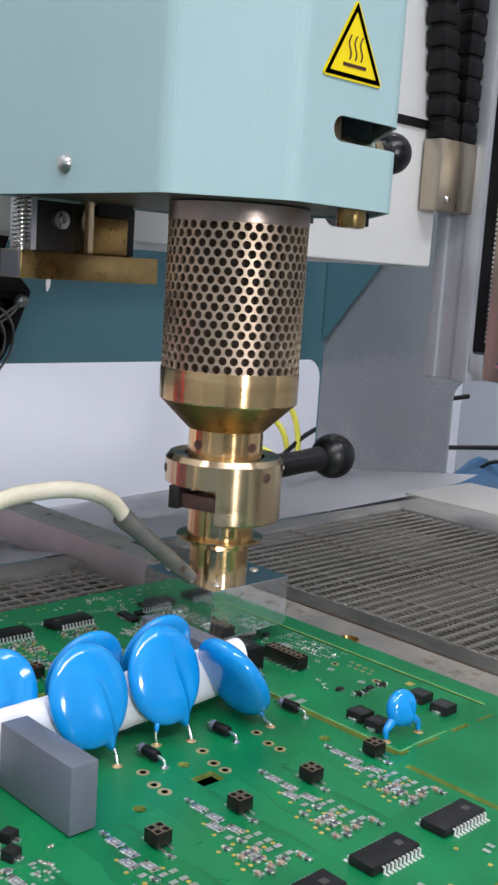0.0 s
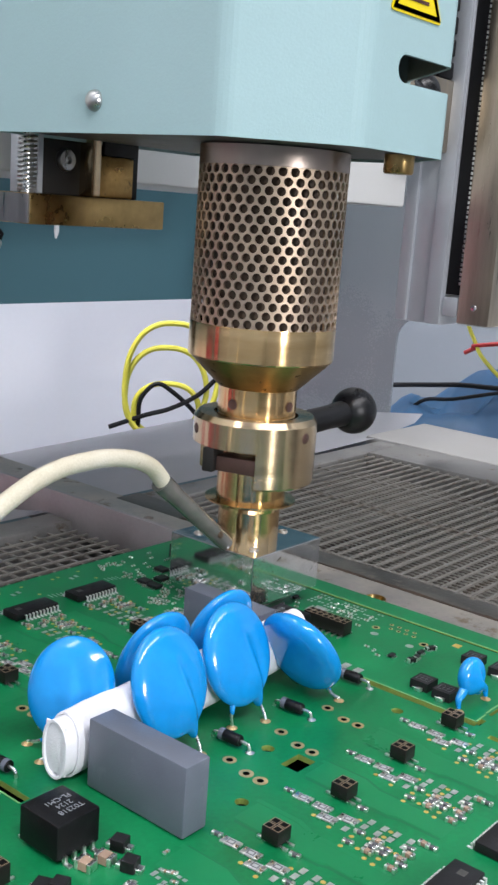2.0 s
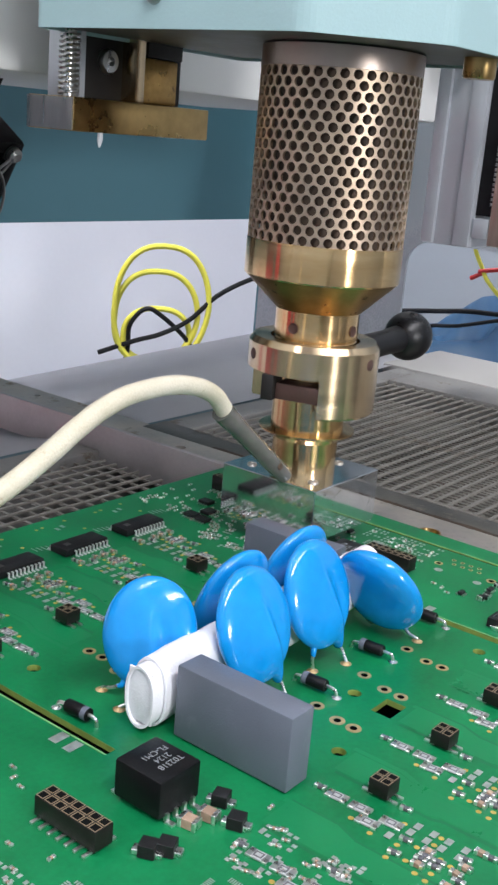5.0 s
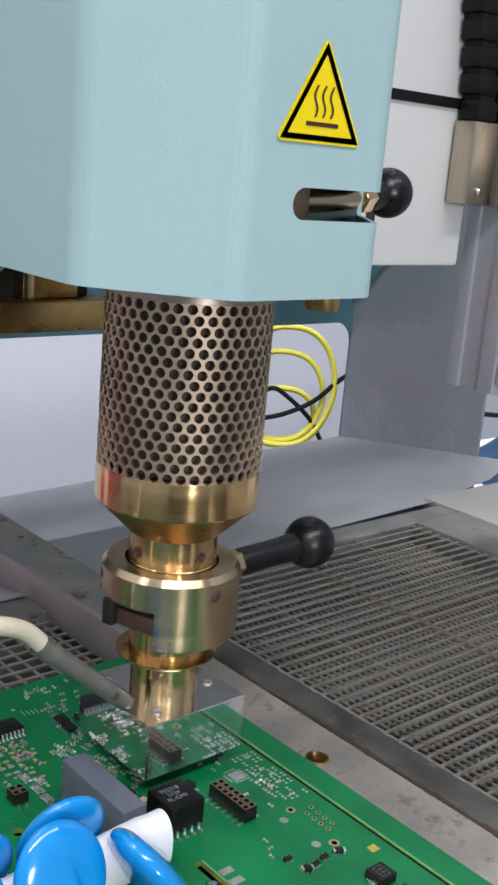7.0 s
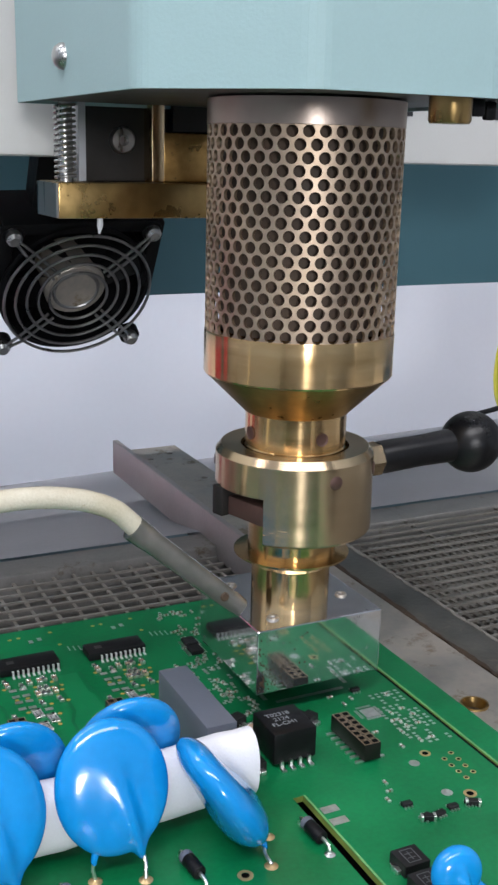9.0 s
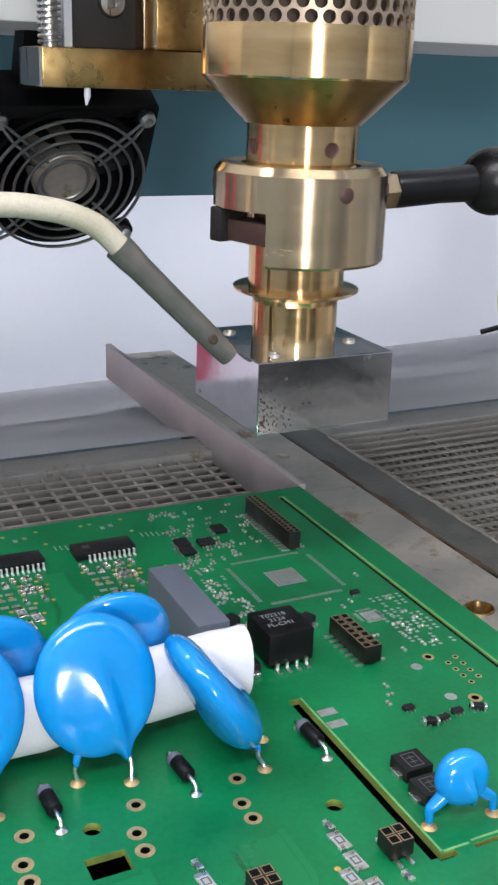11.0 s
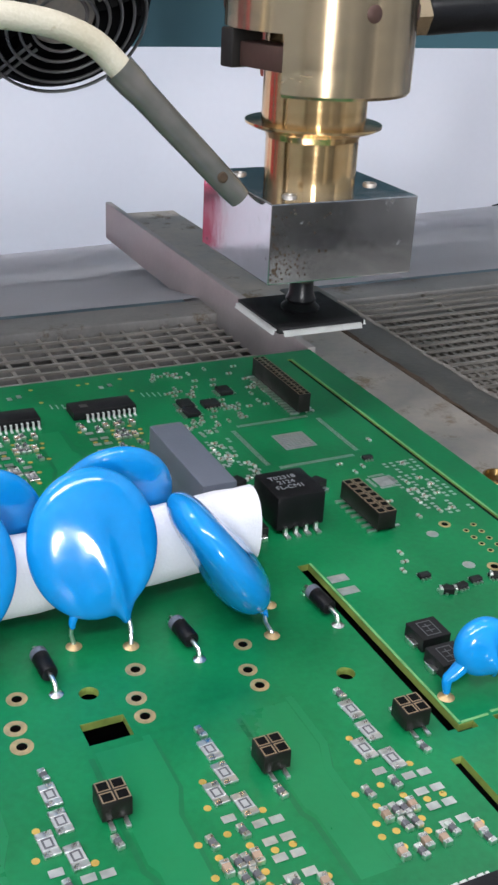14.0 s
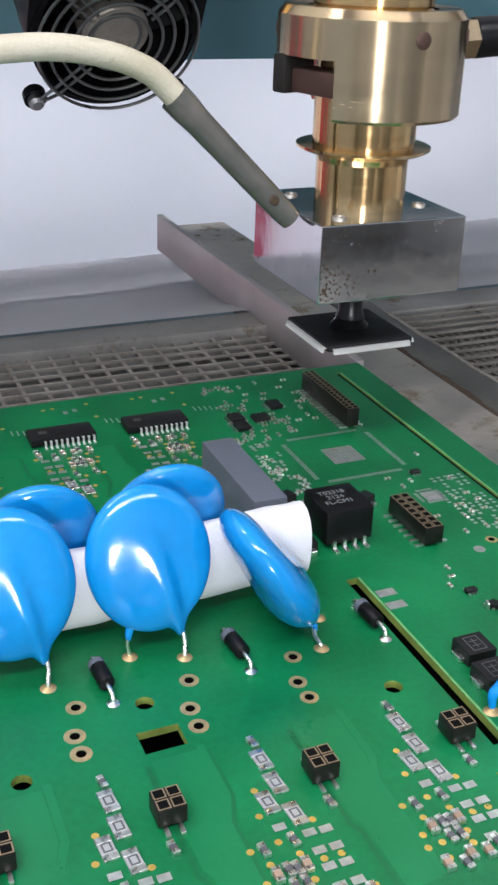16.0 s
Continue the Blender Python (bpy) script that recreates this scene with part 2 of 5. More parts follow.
M["guard"] = mat("dull_guard_wire", (0.30, 0.30, 0.30), 0.35, 1.0, vary=0.2, bump=0)
M["print"] = mat("pale_print", (0.22, 0.235, 0.25), 0.6, vary=0.1, scale=500)
M["shelf"] = mat("pale_grey_shelf_paint", (0.36, 0.35, 0.335), 0.5, vary=0.05, scale=10, fine=900, bump=0.05)
M["screen"] = mat("pale_heater_screen", (0.245, 0.23, 0.205), 0.5, 0.4, vary=0.25, scale=60, fine=600, bump=0.1, stain=((0.10, 0.075, 0.055), 40, 0.54))


# ---- mesh helpers ----
def part(name, bm, material, parent=None, label="", smooth=True, sharp=35):
    """Links a bmesh as one mesh object under a thing or part."""
    me = bpy.data.meshes.new(name)
    bm.normal_update()
    bm.to_mesh(me)
    bm.free()
    for m in material if isinstance(material, (list, tuple)) else [material]:
        me.materials.append(m)
    if smooth:
        for p in me.polygons:
            p.use_smooth = True
        me.set_sharp_from_angle(angle=radians(sharp))
    ob = new(name, me)
    ob.parent = parent
    if label:
        ob["label"] = label
    return ob


def again(ob, m, parent=None):
    """Another object on the same mesh, at a pose."""
    o = new(ob.name.split(".")[0], ob.data)
    o.parent = parent or ob.parent
    o.matrix_basis = m
    if "label" in ob:
        o["label"] = ob["label"]
    return o


def thing(name, label, category, group="", kind="", at=(0, 0, 0)):
    ob = new(name)
    ob.empty_display_size = 0.01
    ob.location = at
    return tagged(ob, label, category, group, kind)


def bx(x0, x1, y0, y1, z0, z1, bevel=0.0, seg=2, bm=None):
    own = bm is None
    b = bmesh.new() if own else bm
    vs = [b.verts.new(p) for p in ((x0, y0, z0), (x1, y0, z0), (x1, y1, z0), (x0, y1, z0), (x0, y0, z1), (x1, y0, z1), (x1, y1, z1), (x0, y1, z1))]
    fs = [b.faces.new([vs[k] for k in f]) for f in ((3, 2, 1, 0), (4, 5, 6, 7), (0, 1, 5, 4), (1, 2, 6, 5), (2, 3, 7, 6), (3, 0, 4, 7))]
    if bevel:
        es = list({e for f in fs for e in f.edges})
        bmesh.ops.bevel(b, geom=es, offset=bevel, segments=seg, profile=0.5, affect="EDGES")
    return b


def prism(points, z0, z1, bevel=0.0, bm=None):
    """A closed outline in x, y, drawn up from z0 to z1."""
    b = bm or bmesh.new()
    lo = [b.verts.new((x, y, z0)) for x, y in points]
    hi = [b.verts.new((x, y, z1)) for x, y in points]
    n = len(points)
    fs = [b.faces.new(hi), b.faces.new(lo[::-1])]
    fs += [b.faces.new((lo[k], lo[(k + 1) % n], hi[(k + 1) % n], hi[k])) for k in range(n)]
    if bevel:
        bmesh.ops.bevel(b, geom=list({e for f in fs for e in f.edges}), offset=bevel, segments=2, profile=0.5, affect="EDGES")
    return b


def lathe(profile, seg=64, bm=None, closed=False):
    """Turns (radius, z) points about the z axis."""
    b = bm or bmesh.new()
    rings = []
    for r, z in profile:
        if r < 1e-6:
            rings.append([b.verts.new((0, 0, z))])
        else:
            rings.append([b.verts.new((r * math.cos(a), r * math.sin(a), z)) for a in (2 * math.pi * k / seg for k in range(seg))])
    pairs = list(zip(rings, rings[1:])) + ([(rings[-1], rings[0])] if closed else [])
    for p, q in pairs:
        for k in range(seg):
            f = [p[k % len(p)], p[(k + 1) % len(p)], q[(k + 1) % len(q)], q[k % len(q)]]
            f = [v for j, v in enumerate(f) if v not in f[:j]]
            if len(f) > 2:
                b.faces.new(f)
    bmesh.ops.recalc_face_normals(b, faces=b.faces)
    return b


def moved(bm, m):
    bmesh.ops.transform(bm, matrix=m, verts=bm.verts)
    return bm


def smooth_path(points, n=8):
    """A Catmull-Rom line through points."""
    p = [Vector(q) for q in points]
    p = [2 * p[0] - p[1], *p, 2 * p[-1] - p[-2]]
    out = []
    for a, b, c, d in zip(p, p[1:], p[2:], p[3:]):
        for k in range(n):
            t = k / n
            out.append(0.5 * (2 * b + (c - a) * t + (2 * a - 5 * b + 4 * c - d) * t * t + (3 * b - a - 3 * c + d) * t ** 3))
    return out + [p[-2]]


def pipe(points, radius, seg=10, bm=None, radii=None):
    b = bm or bmesh.new()
    p = [Vector(q) for q in points]
    rings, side = [], None
    for k, q in enumerate(p):
        way = (p[min(k + 1, len(p) - 1)] - p[max(k - 1, 0)]).normalized()
        if side is None:
            side = way.orthogonal().normalized()
        side = (side - way * side.dot(way)).normalized()
        up = way.cross(side)
        r = radii[k] if radii else radius
        rings.append([b.verts.new(q + r * (math.cos(a) * side + math.sin(a) * up)) for a in (2 * math.pi * j / seg for j in range(seg))])
    for u, v in zip(rings, rings[1:]):
        for j in range(seg):
            b.faces.new((u[j], u[(j + 1) % seg], v[(j + 1) % seg], v[j]))
    b.faces.new(rings[0][::-1])
    b.faces.new(rings[-1])
    return b


def lettering(text, size, material, parent, m, name="printed_text", label=""):
    """Words in the built-in font, as a thin mesh."""
    cu = bpy.data.curves.new(name, "FONT")
    cu.body, cu.size, cu.align_x, cu.align_y, cu.extrude = text, size, "CENTER", "CENTER", 0.00003
    tmp = bpy.data.objects.new(name, cu)
    scene.collection.objects.link(tmp)
    me = bpy.data.meshes.new_from_object(tmp.evaluated_get(bpy.context.evaluated_depsgraph_get()))
    bpy.data.objects.remove(tmp)
    me.materials.clear()
    me.materials.append(material)
    ob = new(name, me)
    ob.parent, ob.matrix_basis = parent, m
    if label:
        ob["label"] = label
    return ob


# ---- the room ----
def setting(name, bm, material, label="", smooth=False):
    return tagged(part(name, bm, material, None, "", smooth), label, kind="structure")


X0, X1, Y0, Y1, Z0, Z1 = -1.5, 2.1, -1.6, 1.45, -0.95, 1.9
setting("floor", bx(X0, X1, Y0, Y1, Z0 - 0.1, Z0), M["floor"], "grey vinyl workshop floor")
setting("ceiling", bx(X0, X1, Y0, Y1, Z1, Z1 + 0.1), M["wall"], "plain white ceiling")
setting("wall_north", bx(X0 - 0.1, X1 + 0.1, Y1, Y1 + 0.1, Z0, Z1), M["wall"], "white painted workshop wall behind the machine")
# south, west and east walls are out of view; their dark tone shapes reflections
setting("wall_south", bx(X0 - 0.1, X1 + 0.1, Y0 - 0.1, Y0, Z0, Z1), M["dimwall"], "unseen wall, darkened to give the reflections contrast")
# unseen white panel added around the fill lamp, a pale patch in reflections
setting("window_1", bx(-0.52, 0.02, Y0, Y0 + 0.012, 0.12, 0.60, 0.004), M["white"], "added white panel behind the front fill lamp")
setting("wall_west", bx(X0 - 0.1, X0, Y0, Y1, Z0, Z1), M["dimwall"], "unseen wall, darkened to give the reflections contrast")
setting("wall_east", bx(X1, X1 + 0.1, Y0, Y1, Z0, Z1), M["dimwall"], "unseen wall, darkened to give the reflections contrast")

# ---- machine body: rear wall, side wall, beam, bed ----
machine = thing("rework_station", "soldering rework station with white beam, teal rear wall and steel bed", "machine")


def arc(cx, cz, r, a0, a1, n=8):
    return [(cx + r * math.cos(radians(a0 + (a1 - a0) * k / n)), cz + r * math.sin(radians(a0 + (a1 - a0) * k / n))) for k in range(n + 1)]


WALL_Y, SIDE_X, OPEN_TOP, OPEN_LOW = 0.751, 0.835, 0.057, -0.056
# unseen upper part of the panel, up to 0.9, is added to block light
outline = [(-0.25, -0.12), (-0.25, 0.9), (SIDE_X + 0.012, 0.9), (SIDE_X + 0.012, -0.12), (SIDE_X + 0.001, -0.12), (SIDE_X + 0.001, OPEN_LOW),
           *arc(SIDE_X - 0.019, OPEN_TOP - 0.02, 0.02, 0, 90), *arc(-0.15, OPEN_TOP - 0.02, 0.02, 90, 180), (-0.17, -0.12)]
b = moved(prism(outline[::-1], 0, 0.003), Matrix(((1, 0, 0, 0), (0, 0, 1, WALL_Y), (0, 1, 0, 0), (0, 0, 0, 1))))
bmesh.ops.recalc_face_normals(b, faces=b.faces)
part("rear_panel", b, M["teal"], machine, "teal powder-coated rear panel with a rounded opening", False)
outline = [(WALL_Y, -0.12), (WALL_Y, 0.9), (-0.3, 0.9), (-0.3, OPEN_TOP), *arc(0.575, OPEN_TOP - 0.02, 0.02, 90, 0), (0.595, -0.12)]
b = moved(prism(outline, 0, 0.003), Matrix(((0, 0, 1, SIDE_X), (1, 0, 0, 0), (0, 1, 0, 0), (0, 0, 0, 1))))
bmesh.ops.recalc_face_normals(b, faces=b.faces)
part("side_panel", b, M["greypanel"], machine, "grey side panel with a rounded opening", False)
b = moved(prism([(WALL_Y - 0.001, 0.0745), (WALL_Y - 0.001, 0.42), (0.456, 0.42)], 0, 0.0025, 0.0006), Matrix(((0, 0, 1, SIDE_X - 0.0045), (1, 0, 0, 0), (0, 1, 0, 0), (0, 0, 0, 1))))
bmesh.ops.recalc_face_normals(b, faces=b.faces)
part("corner_gusset", b, M["teal"], machine, "teal gusset plate in the rear corner", False)
# beam carried up to 0.9 out of view, to shade the side panel
part("beam", bx(-0.25, 0.586, 0.446, 0.62, 0.147, 0.9, 0.002), M["white"], machine, "white powder-coated cross beam")
part("beam_seam", bx(0.33, 0.5855, 0.4445, 0.446, 0.2265, 0.2315), M["black"], machine, "black strip across the beam")
# big dark letter shapes on the beam
for x, w, kind in ((0.421, 0.010, 0), (0.449, 0.016, 1), (0.472, 0.012, 0), (0.4955, 0.016, 1), (0.5135, 0.006, 0)):
    if kind:
        b = lathe([(0.0055, 0), (0.0095, 0), (0.0095, 0.0006), (0.0055, 0.0006)], 28, closed=True)
    else:
        b = bx(-w / 2, w / 2, -0.0095, 0.0095, 0, 0.0006)
    part("letter_mark", moved(b, Matrix.Translation((x, 0.446, 0.1745)) @ Matrix.Rotation(radians(90), 4, "X")), M["letter"], machine)

# unseen lip added over the rear opening to keep lamp light off the apron
part("rear_lip", bx(-0.17, SIDE_X, WALL_Y + 0.003, WALL_Y + 0.045, OPEN_TOP + 0.001, OPEN_TOP + 0.003), M["teal"], machine, "", False)
# apron behind the bed
b = bmesh.new()
rows = []
for k in range(13):
    x = -0.25 + (SIDE_X + 0.25) * k / 12
    fy, fz = 0.4897 + max(0, 0.0133 * (x - 0.62) / 0.10), -0.0115
    if x > 0.72:
        fy, fz = 0.503 + 0.057 * (x - 0.72) / 0.115, -0.0115 - 0.0125 * (x - 0.72) / 0.115
    bz = -0.0790 + 0.0276 * k / 12
    rows.append([b.verts.new((x, fy + (WALL_Y - fy) * j / 6, fz + (bz - fz) * j / 6)) for j in range(7)])
for p, q in zip(rows, rows[1:]):
    for j in range(6):
        b.faces.new((p[j], q[j], q[j + 1], p[j + 1]))
bmesh.ops.solidify(b, geom=b.faces[:], thickness=0.004)
bmesh.ops.recalc_face_normals(b, faces=b.faces)
part("apron", b, M["bench"], machine, "smooth light grey sheet sloping to the rear opening")
part("side_shelf", bx(0.655, 0.735, -0.2, 0.502, -0.05, -0.0105, 0.002), M["shelf"], machine, "pale grey side shelf")
# pan coloured so that the grate gaps look unlit
part("bed_pan", bx(-0.25, 0.70, -0.2, 0.493, -0.085, -0.08), M["pan"], machine, "near-black pan below the grates, gap shade in its colour")
# added sheet, stands in for the darkness seen down through the board slots
part("heat_shield", bx(0.118, 0.351, 0.171, 0.391, -0.0130, -0.0120), M["pan"], machine, "added black sheet that keeps the board slots dark")
part("base", bx(-0.25, 0.83, -0.2, 0.80, -0.93, -0.09), M["teal"], machine, "teal machine base")
part("bed_rear_bar", bx(-0.25, 0.655, 0.472, 0.4895, -0.08, -0.0122, 0.001), M["barsteel"], machine, "stained steel rear bar of the bed")
part("bed_end_bar", bx(0.612, 0.6545, -0.2, 0.4715, -0.08, -0.0110, 0.001), M["barsteel"], machine)
part("bed_front_bar", bx(-0.25, 0.70, -0.2, -0.17, -0.08, -0.0095, 0.001), M["frame"], machine)
part("bed_centre_bar", bx(0.3835, 0.4010, -0.17, 0.4715, -0.08, -0.0042, 0.0015), M["frame"], machine, "sooty raised steel bar with burnt flux stains")
ragged = random.Random(9)


def ragged_strip(x, y0, y1, least, most, z0, z1, step=0.0035):
    """A crust with uneven edges along a bar."""
    ys = [y0 + (y1 - y0) * k / int((y1 - y0) / step) for k in range(int((y1 - y0) / step) + 1)]
    far = 40 * ragged.random()

    def edge(y, side):
        n = 0.6 * noise.noise((y * 60, side, far)) + 0.5 * noise.noise((y * 230, side + 5, far)) + 0.3 * noise.noise((y * 700, side + 9, far))
        return least + (most - least) * min(1, max(0, 0.5 + n))
    pts = [(x - edge(y, 0), y) for y in ys] + [(x + edge(y, 1), y) for y in ys[::-1]]
    return prism(pts, z0, z1)


part("burnt_seam", ragged_strip(0.3826, 0.10, 0.4250, 0.0002, 0.0016, -0.02, -0.0034, 0.0012), M["rust"], machine, "brown burnt flux in the seam", False)
part("flux_crust", ragged_strip(0.3990, 0.12, 0.4500, 0.0001, 0.0014, -0.012, -0.0040, 0.0012), M["crust"], machine, "pale flux crust on the bar edge", False)


def grate(name, x0, x1, y0, y1, z, px, py, label, steel):
    g = thing(name, label, "grate", "oven bed grates")
    r = 0.00065
    one = part("bar", bx(x0, x1, -r, r, -0.0009, 0.0, 0), steel, g, "", False)
    one.location = (0, y0, z)
    n = int((y1 - y0) / py)
    for k in range(1, n + 1):
        again(one, pose(0, y0 + k * py, z))
    two = part("bar", bx(-r, r, y0, y1, -0.0009, 0.0, 0), steel, g, "", False)
    two.location = (x0, 0, z - 0.0008)
    for k in range(1, int((x1 - x0) / px) + 1):
        again(two, pose(x0 + k * px, 0, z - 0.0008))
    return g


grate("bed_grate", 0.03, 0.3545, 0.15, 0.4715, -0.014, 0.0080, 0.0070, "stained steel square-mesh grate beside the circuit board", M["grate"])
grate("bed_grate", 0.4012, 0.6115, 0.10, 0.4715, -0.0125, 0.052, 0.0069, "stained steel grate of close parallel bars", M["bargrate"])
screen = thing("heater_screen", "pale perforated heater screen below the bar grate", "screen")
one = part("wire", bx(-0.0008, 0.0008, 0.10, 0.4715, -0.001, 0.0), M["screen"], screen, "", False)
one.location = (0.43, 0, -0.0235)
for k in range(1, 45):
    again(one, pose(0.43 + k * 0.004, 0, -0.0235))
two = part("wire", bx(0.43, 0.6115, -0.0008, 0.0008, -0.001, 0.0), M["screen"], screen, "", False)
two.location = (0, 0.105, -0.0240)
for k in range(1, 91):
    again(two, pose(0, 0.105 + k * 0.004, -0.0240))

# ---- board clamp rail ----
rail = thing("clamp_rail", "worn grey steel clamp rail holding the circuit board edge", "rail")
HOLE = (0.3648, 0.3047)


def plate_with_hole(x0, x1, y0, y1, z0, z1, holes, seg=16):
    """A flat plate with square cells cut round each hole, and the hole's wall."""
    b = bmesh.new()
    xs = sorted({x0, x1, *[v for x, y, r, s in holes for v in (x - s, x + s)]})
    ys = sorted({y0, y1, *[v for x, y, r, s in holes for v in (y - s, y + s)]})
    grid = {}

    def v(x, y, z):
        k = (round(x, 6), round(y, 6), z)
        if k not in grid:
            grid[k] = b.verts.new((x, y, z))
        return grid[k]
    for xa, xb in zip(xs, xs[1:]):
        for ya, yb in zip(ys, ys[1:]):
            mx, my = (xa + xb) / 2, (ya + yb) / 2
            hole = [h for h in holes if abs(mx - h[0]) < h[3] and abs(my - h[1]) < h[3]]
            if hole:
                continue
            b.faces.new((v(xa, ya, z1), v(xb, ya, z1), v(xb, yb, z1), v(xa, yb, z1)))
            b.faces.new((v(xa, yb, z0), v(xb, yb, z0), v(xb, ya, z0), v(xa, ya, z0)))
    for x, y, r, s in holes:
        sq = [(s, 0), (s, s), (0, s), (-s, s), (-s, 0), (-s, -s), (0, -s), (s, -s)]
        for z, flip in ((z1, False), (z0, True)):
            ring = [b.verts.new((x + r * math.cos(2 * math.pi * k / seg), y + r * math.sin(2 * math.pi * k / seg), z)) for k in range(seg)]
            out = [v(x + p, y + q, z) for p, q in sq]
            step = seg // 8
            for k in range(8):
                f = [out[k], out[(k + 1) % 8], *[ring[((k + 1) * step - j) % seg] for j in range(step + 1)]]
                b.faces.new(f[::-1] if flip else f)
            if not flip:
                top = ring
        for k in range(seg):
            b.faces.new((top[k], ring[k], ring[(k + 1) % seg], top[(k + 1) % seg]))
    for (xa, ya), (xb, yb) in (((x0, y0), (x1, y0)), ((x1, y0), (x1, y1)), ((x1, y1), (x0, y1)), ((x0, y1), (x0, y0))):
        b.faces.new([b.verts.new(p) for p in ((xa, ya, z0), (xb, yb, z0), (xb, yb, z1), (xa, ya, z1))])
    bmesh.ops.recalc_face_normals(b, faces=b.faces)
    return b


part("ledge", plate_with_hole(0.352, 0.3814, -0.1, 0.3975, -0.008, -0.0035, [(*HOLE, 0.0042, 0.0048), (0.3648, 0.20, 0.0042, 0.0048)]), M["rail"], rail, "worn steel ledge with drilled holes", False)
part("bushing", moved(lathe([(0.0030, -0.006), (0.0042, -0.006), (0.0042, -0.0030), (0.0036, -0.0030)], 24, closed=True), Matrix.Translation((*HOLE, 0))), M["brassdull"], rail)
part("ledge", plate_with_hole(0.3608, 0.3814, 0.3977, 0.4712, -0.008, -0.0035, [(0.3705, 0.4342, 0.0026, 0.0035)]), M["rail"], rail, "worn steel ledge with a screw hole", False)
part("far_plate", plate_with_hole(0.3610, 0.392, 0.4716, 0.606, -0.0105, -0.0055, [(0.370, 0.585, 0.0018, 0.003), (0.3835, 0.592, 0.0018, 0.003), (0.3835, 0.545, 0.0018, 0.003)]), M["rail"], rail, "grey steel rail plate with screw holes", False)
part("flange", bx(0.3575, 0.3605, 0.398, 0.609, -0.018, 0.0, 0.0005), M["flange"], rail, "upright pinkish-grey aluminium flange")

# ---- vertical axis column ----
column = thing("axis_column", "aluminium linear axis column with black belt and steel plate", "column")
part("extrusion", bx(0.604, 0.64, 0.4235, 0.456, 0.079, 0.5, 0.001), M["alu"], column, "grooved aluminium extrusion")
part("rib", bx(0.6015, 0.605, 0.4475, 0.4555, 0.0795, 0.5, 0.0008), M["alu"], column)
part("rib", bx(0.6020, 0.605, 0.4240, 0.4345, 0.0795, 0.5, 0.0008), M["alu"], column)
part("belt_bed", bx(0.606, 0.64, 0.4132, 0.4232, 0.098, 0.5), M["black"], column, "black toothed belt channel")
part("side_plate", bx(0.603, 0.64, 0.3915, 0.4128, 0.0815, 0.5, 0.001), M["tanplate"], column, "brushed steel side plate")
for k in range(128):
    if k == 0:
        tooth = part("belt_tooth", bx(0.6050, 0.6065, 0.4138, 0.4148, -0.0008, 0.0008), M["tin"], column, "", False)
        tooth.location = (0, 0, 0.105)
    else:
        again(tooth, pose(0, 0, 0.105 + k * 0.0028))
for y, z in ((0.4280, 0.0926), (0.4021, 0.0916)):
    part("screw", moved(lathe([(0.0, 0.002), (0.0016, 0.0018), (0.0024, 0.001), (0.0024, 0)], 20), Matrix.Translation((0.6045, y, z)) @ Matrix.Rotation(radians(-90), 4, "Y")), M["chrome"], column)
part("end_clip", bx(0.6035, 0.612, 0.4132, 0.4232, 0.085, 0.0965, 0.0006), M["alu"], column)
bracket = thing("chain_bracket", "grey steel bracket carrying a black cable chain", "bracket")
part("block", bx(0.5670, 0.6030, 0.4310, 0.4445, 0.1802, 0.2210, 0.001), M["tanplate"], bracket, "warm brushed steel bracket block")
part("screw", moved(lathe([(0.0, 0.002), (0.0016, 0.0018), (0.0024, 0.001), (0.0024, 0)], 20), Matrix.Translation((0.5755, 0.4310, 0.1865)) @ Matrix.Rotation(radians(90), 4, "X")), M["chrome"], bracket)
for x, lean in ((0.5680, -0.0020), (0.5862, 0.0)):
    for k in range(13):
        b = bx(x + lean * k, x + 0.0158 + lean * k, 0.4315, 0.4440, 0.2212 + k * 0.0125, 0.2312 + k * 0.0125, 0.0015)
        bx(x + 0.002 + lean * k, x + 0.0138 + lean * k, 0.4330, 0.4430, 0.2300 + k * 0.0125, 0.2350 + k * 0.0125, 0, bm=b)
        part("chain_link", b, M["black"], bracket)

# ---- picking carriage behind the head ----
car = thing("pick_carriage", "brass and black guide carriage under the beam", "carriage")
part("bar", bx(0.2728, 0.3400, 0.405, 0.4275, 0.1292, 0.1400, 0.0005), M["brassdull"], car, "flat dull brass bar")
part("bar_end", bx(0.2722, 0.2729, 0.4053, 0.4272, 0.1295, 0.1397), M["steel"], car)
part("black_block", bx(0.2842, 0.3345, 0.4150, 0.4275, 0.1400, 0.20, 0.0008), M["scale"], car, "black bearing block")
part("screw", moved(lathe([(0.0, 0.001), (0.0013, 0.001), (0.0016, 0.0022), (0.0036, 0.0020), (0.0042, 0.001), (0.0042, 0)], 24), Matrix.Translation((0.2965, 0.415, 0.1527)) @ Matrix.Rotation(radians(90), 4, "X")), M["steel"], car, "dull steel socket screw")
part("bracket_plate", bx(0.312, 0.33, 0.4105, 0.4150, 0.1556, 0.20, 0.0005), M["scale"], car, "dark oiled bracket")
part("brass_block", bx(0.3085, 0.3272, 0.4100, 0.4275, 0.1402, 0.1555, 0.0008), M["amber"], car, "tarnished brass block")
part("brass_lip", bx(0.3040, 0.3083, 0.4080, 0.4275, 0.1402, 0.20, 0.0004), M["palebrass"], car)
part("guide_pin", moved(lathe([(0, 0.14), (0.0023, 0.14), (0.0023, 0.20), (0, 0.20)], 20), Matrix.Translation((0.2775, 0.413, 0))), M["steel"], car)
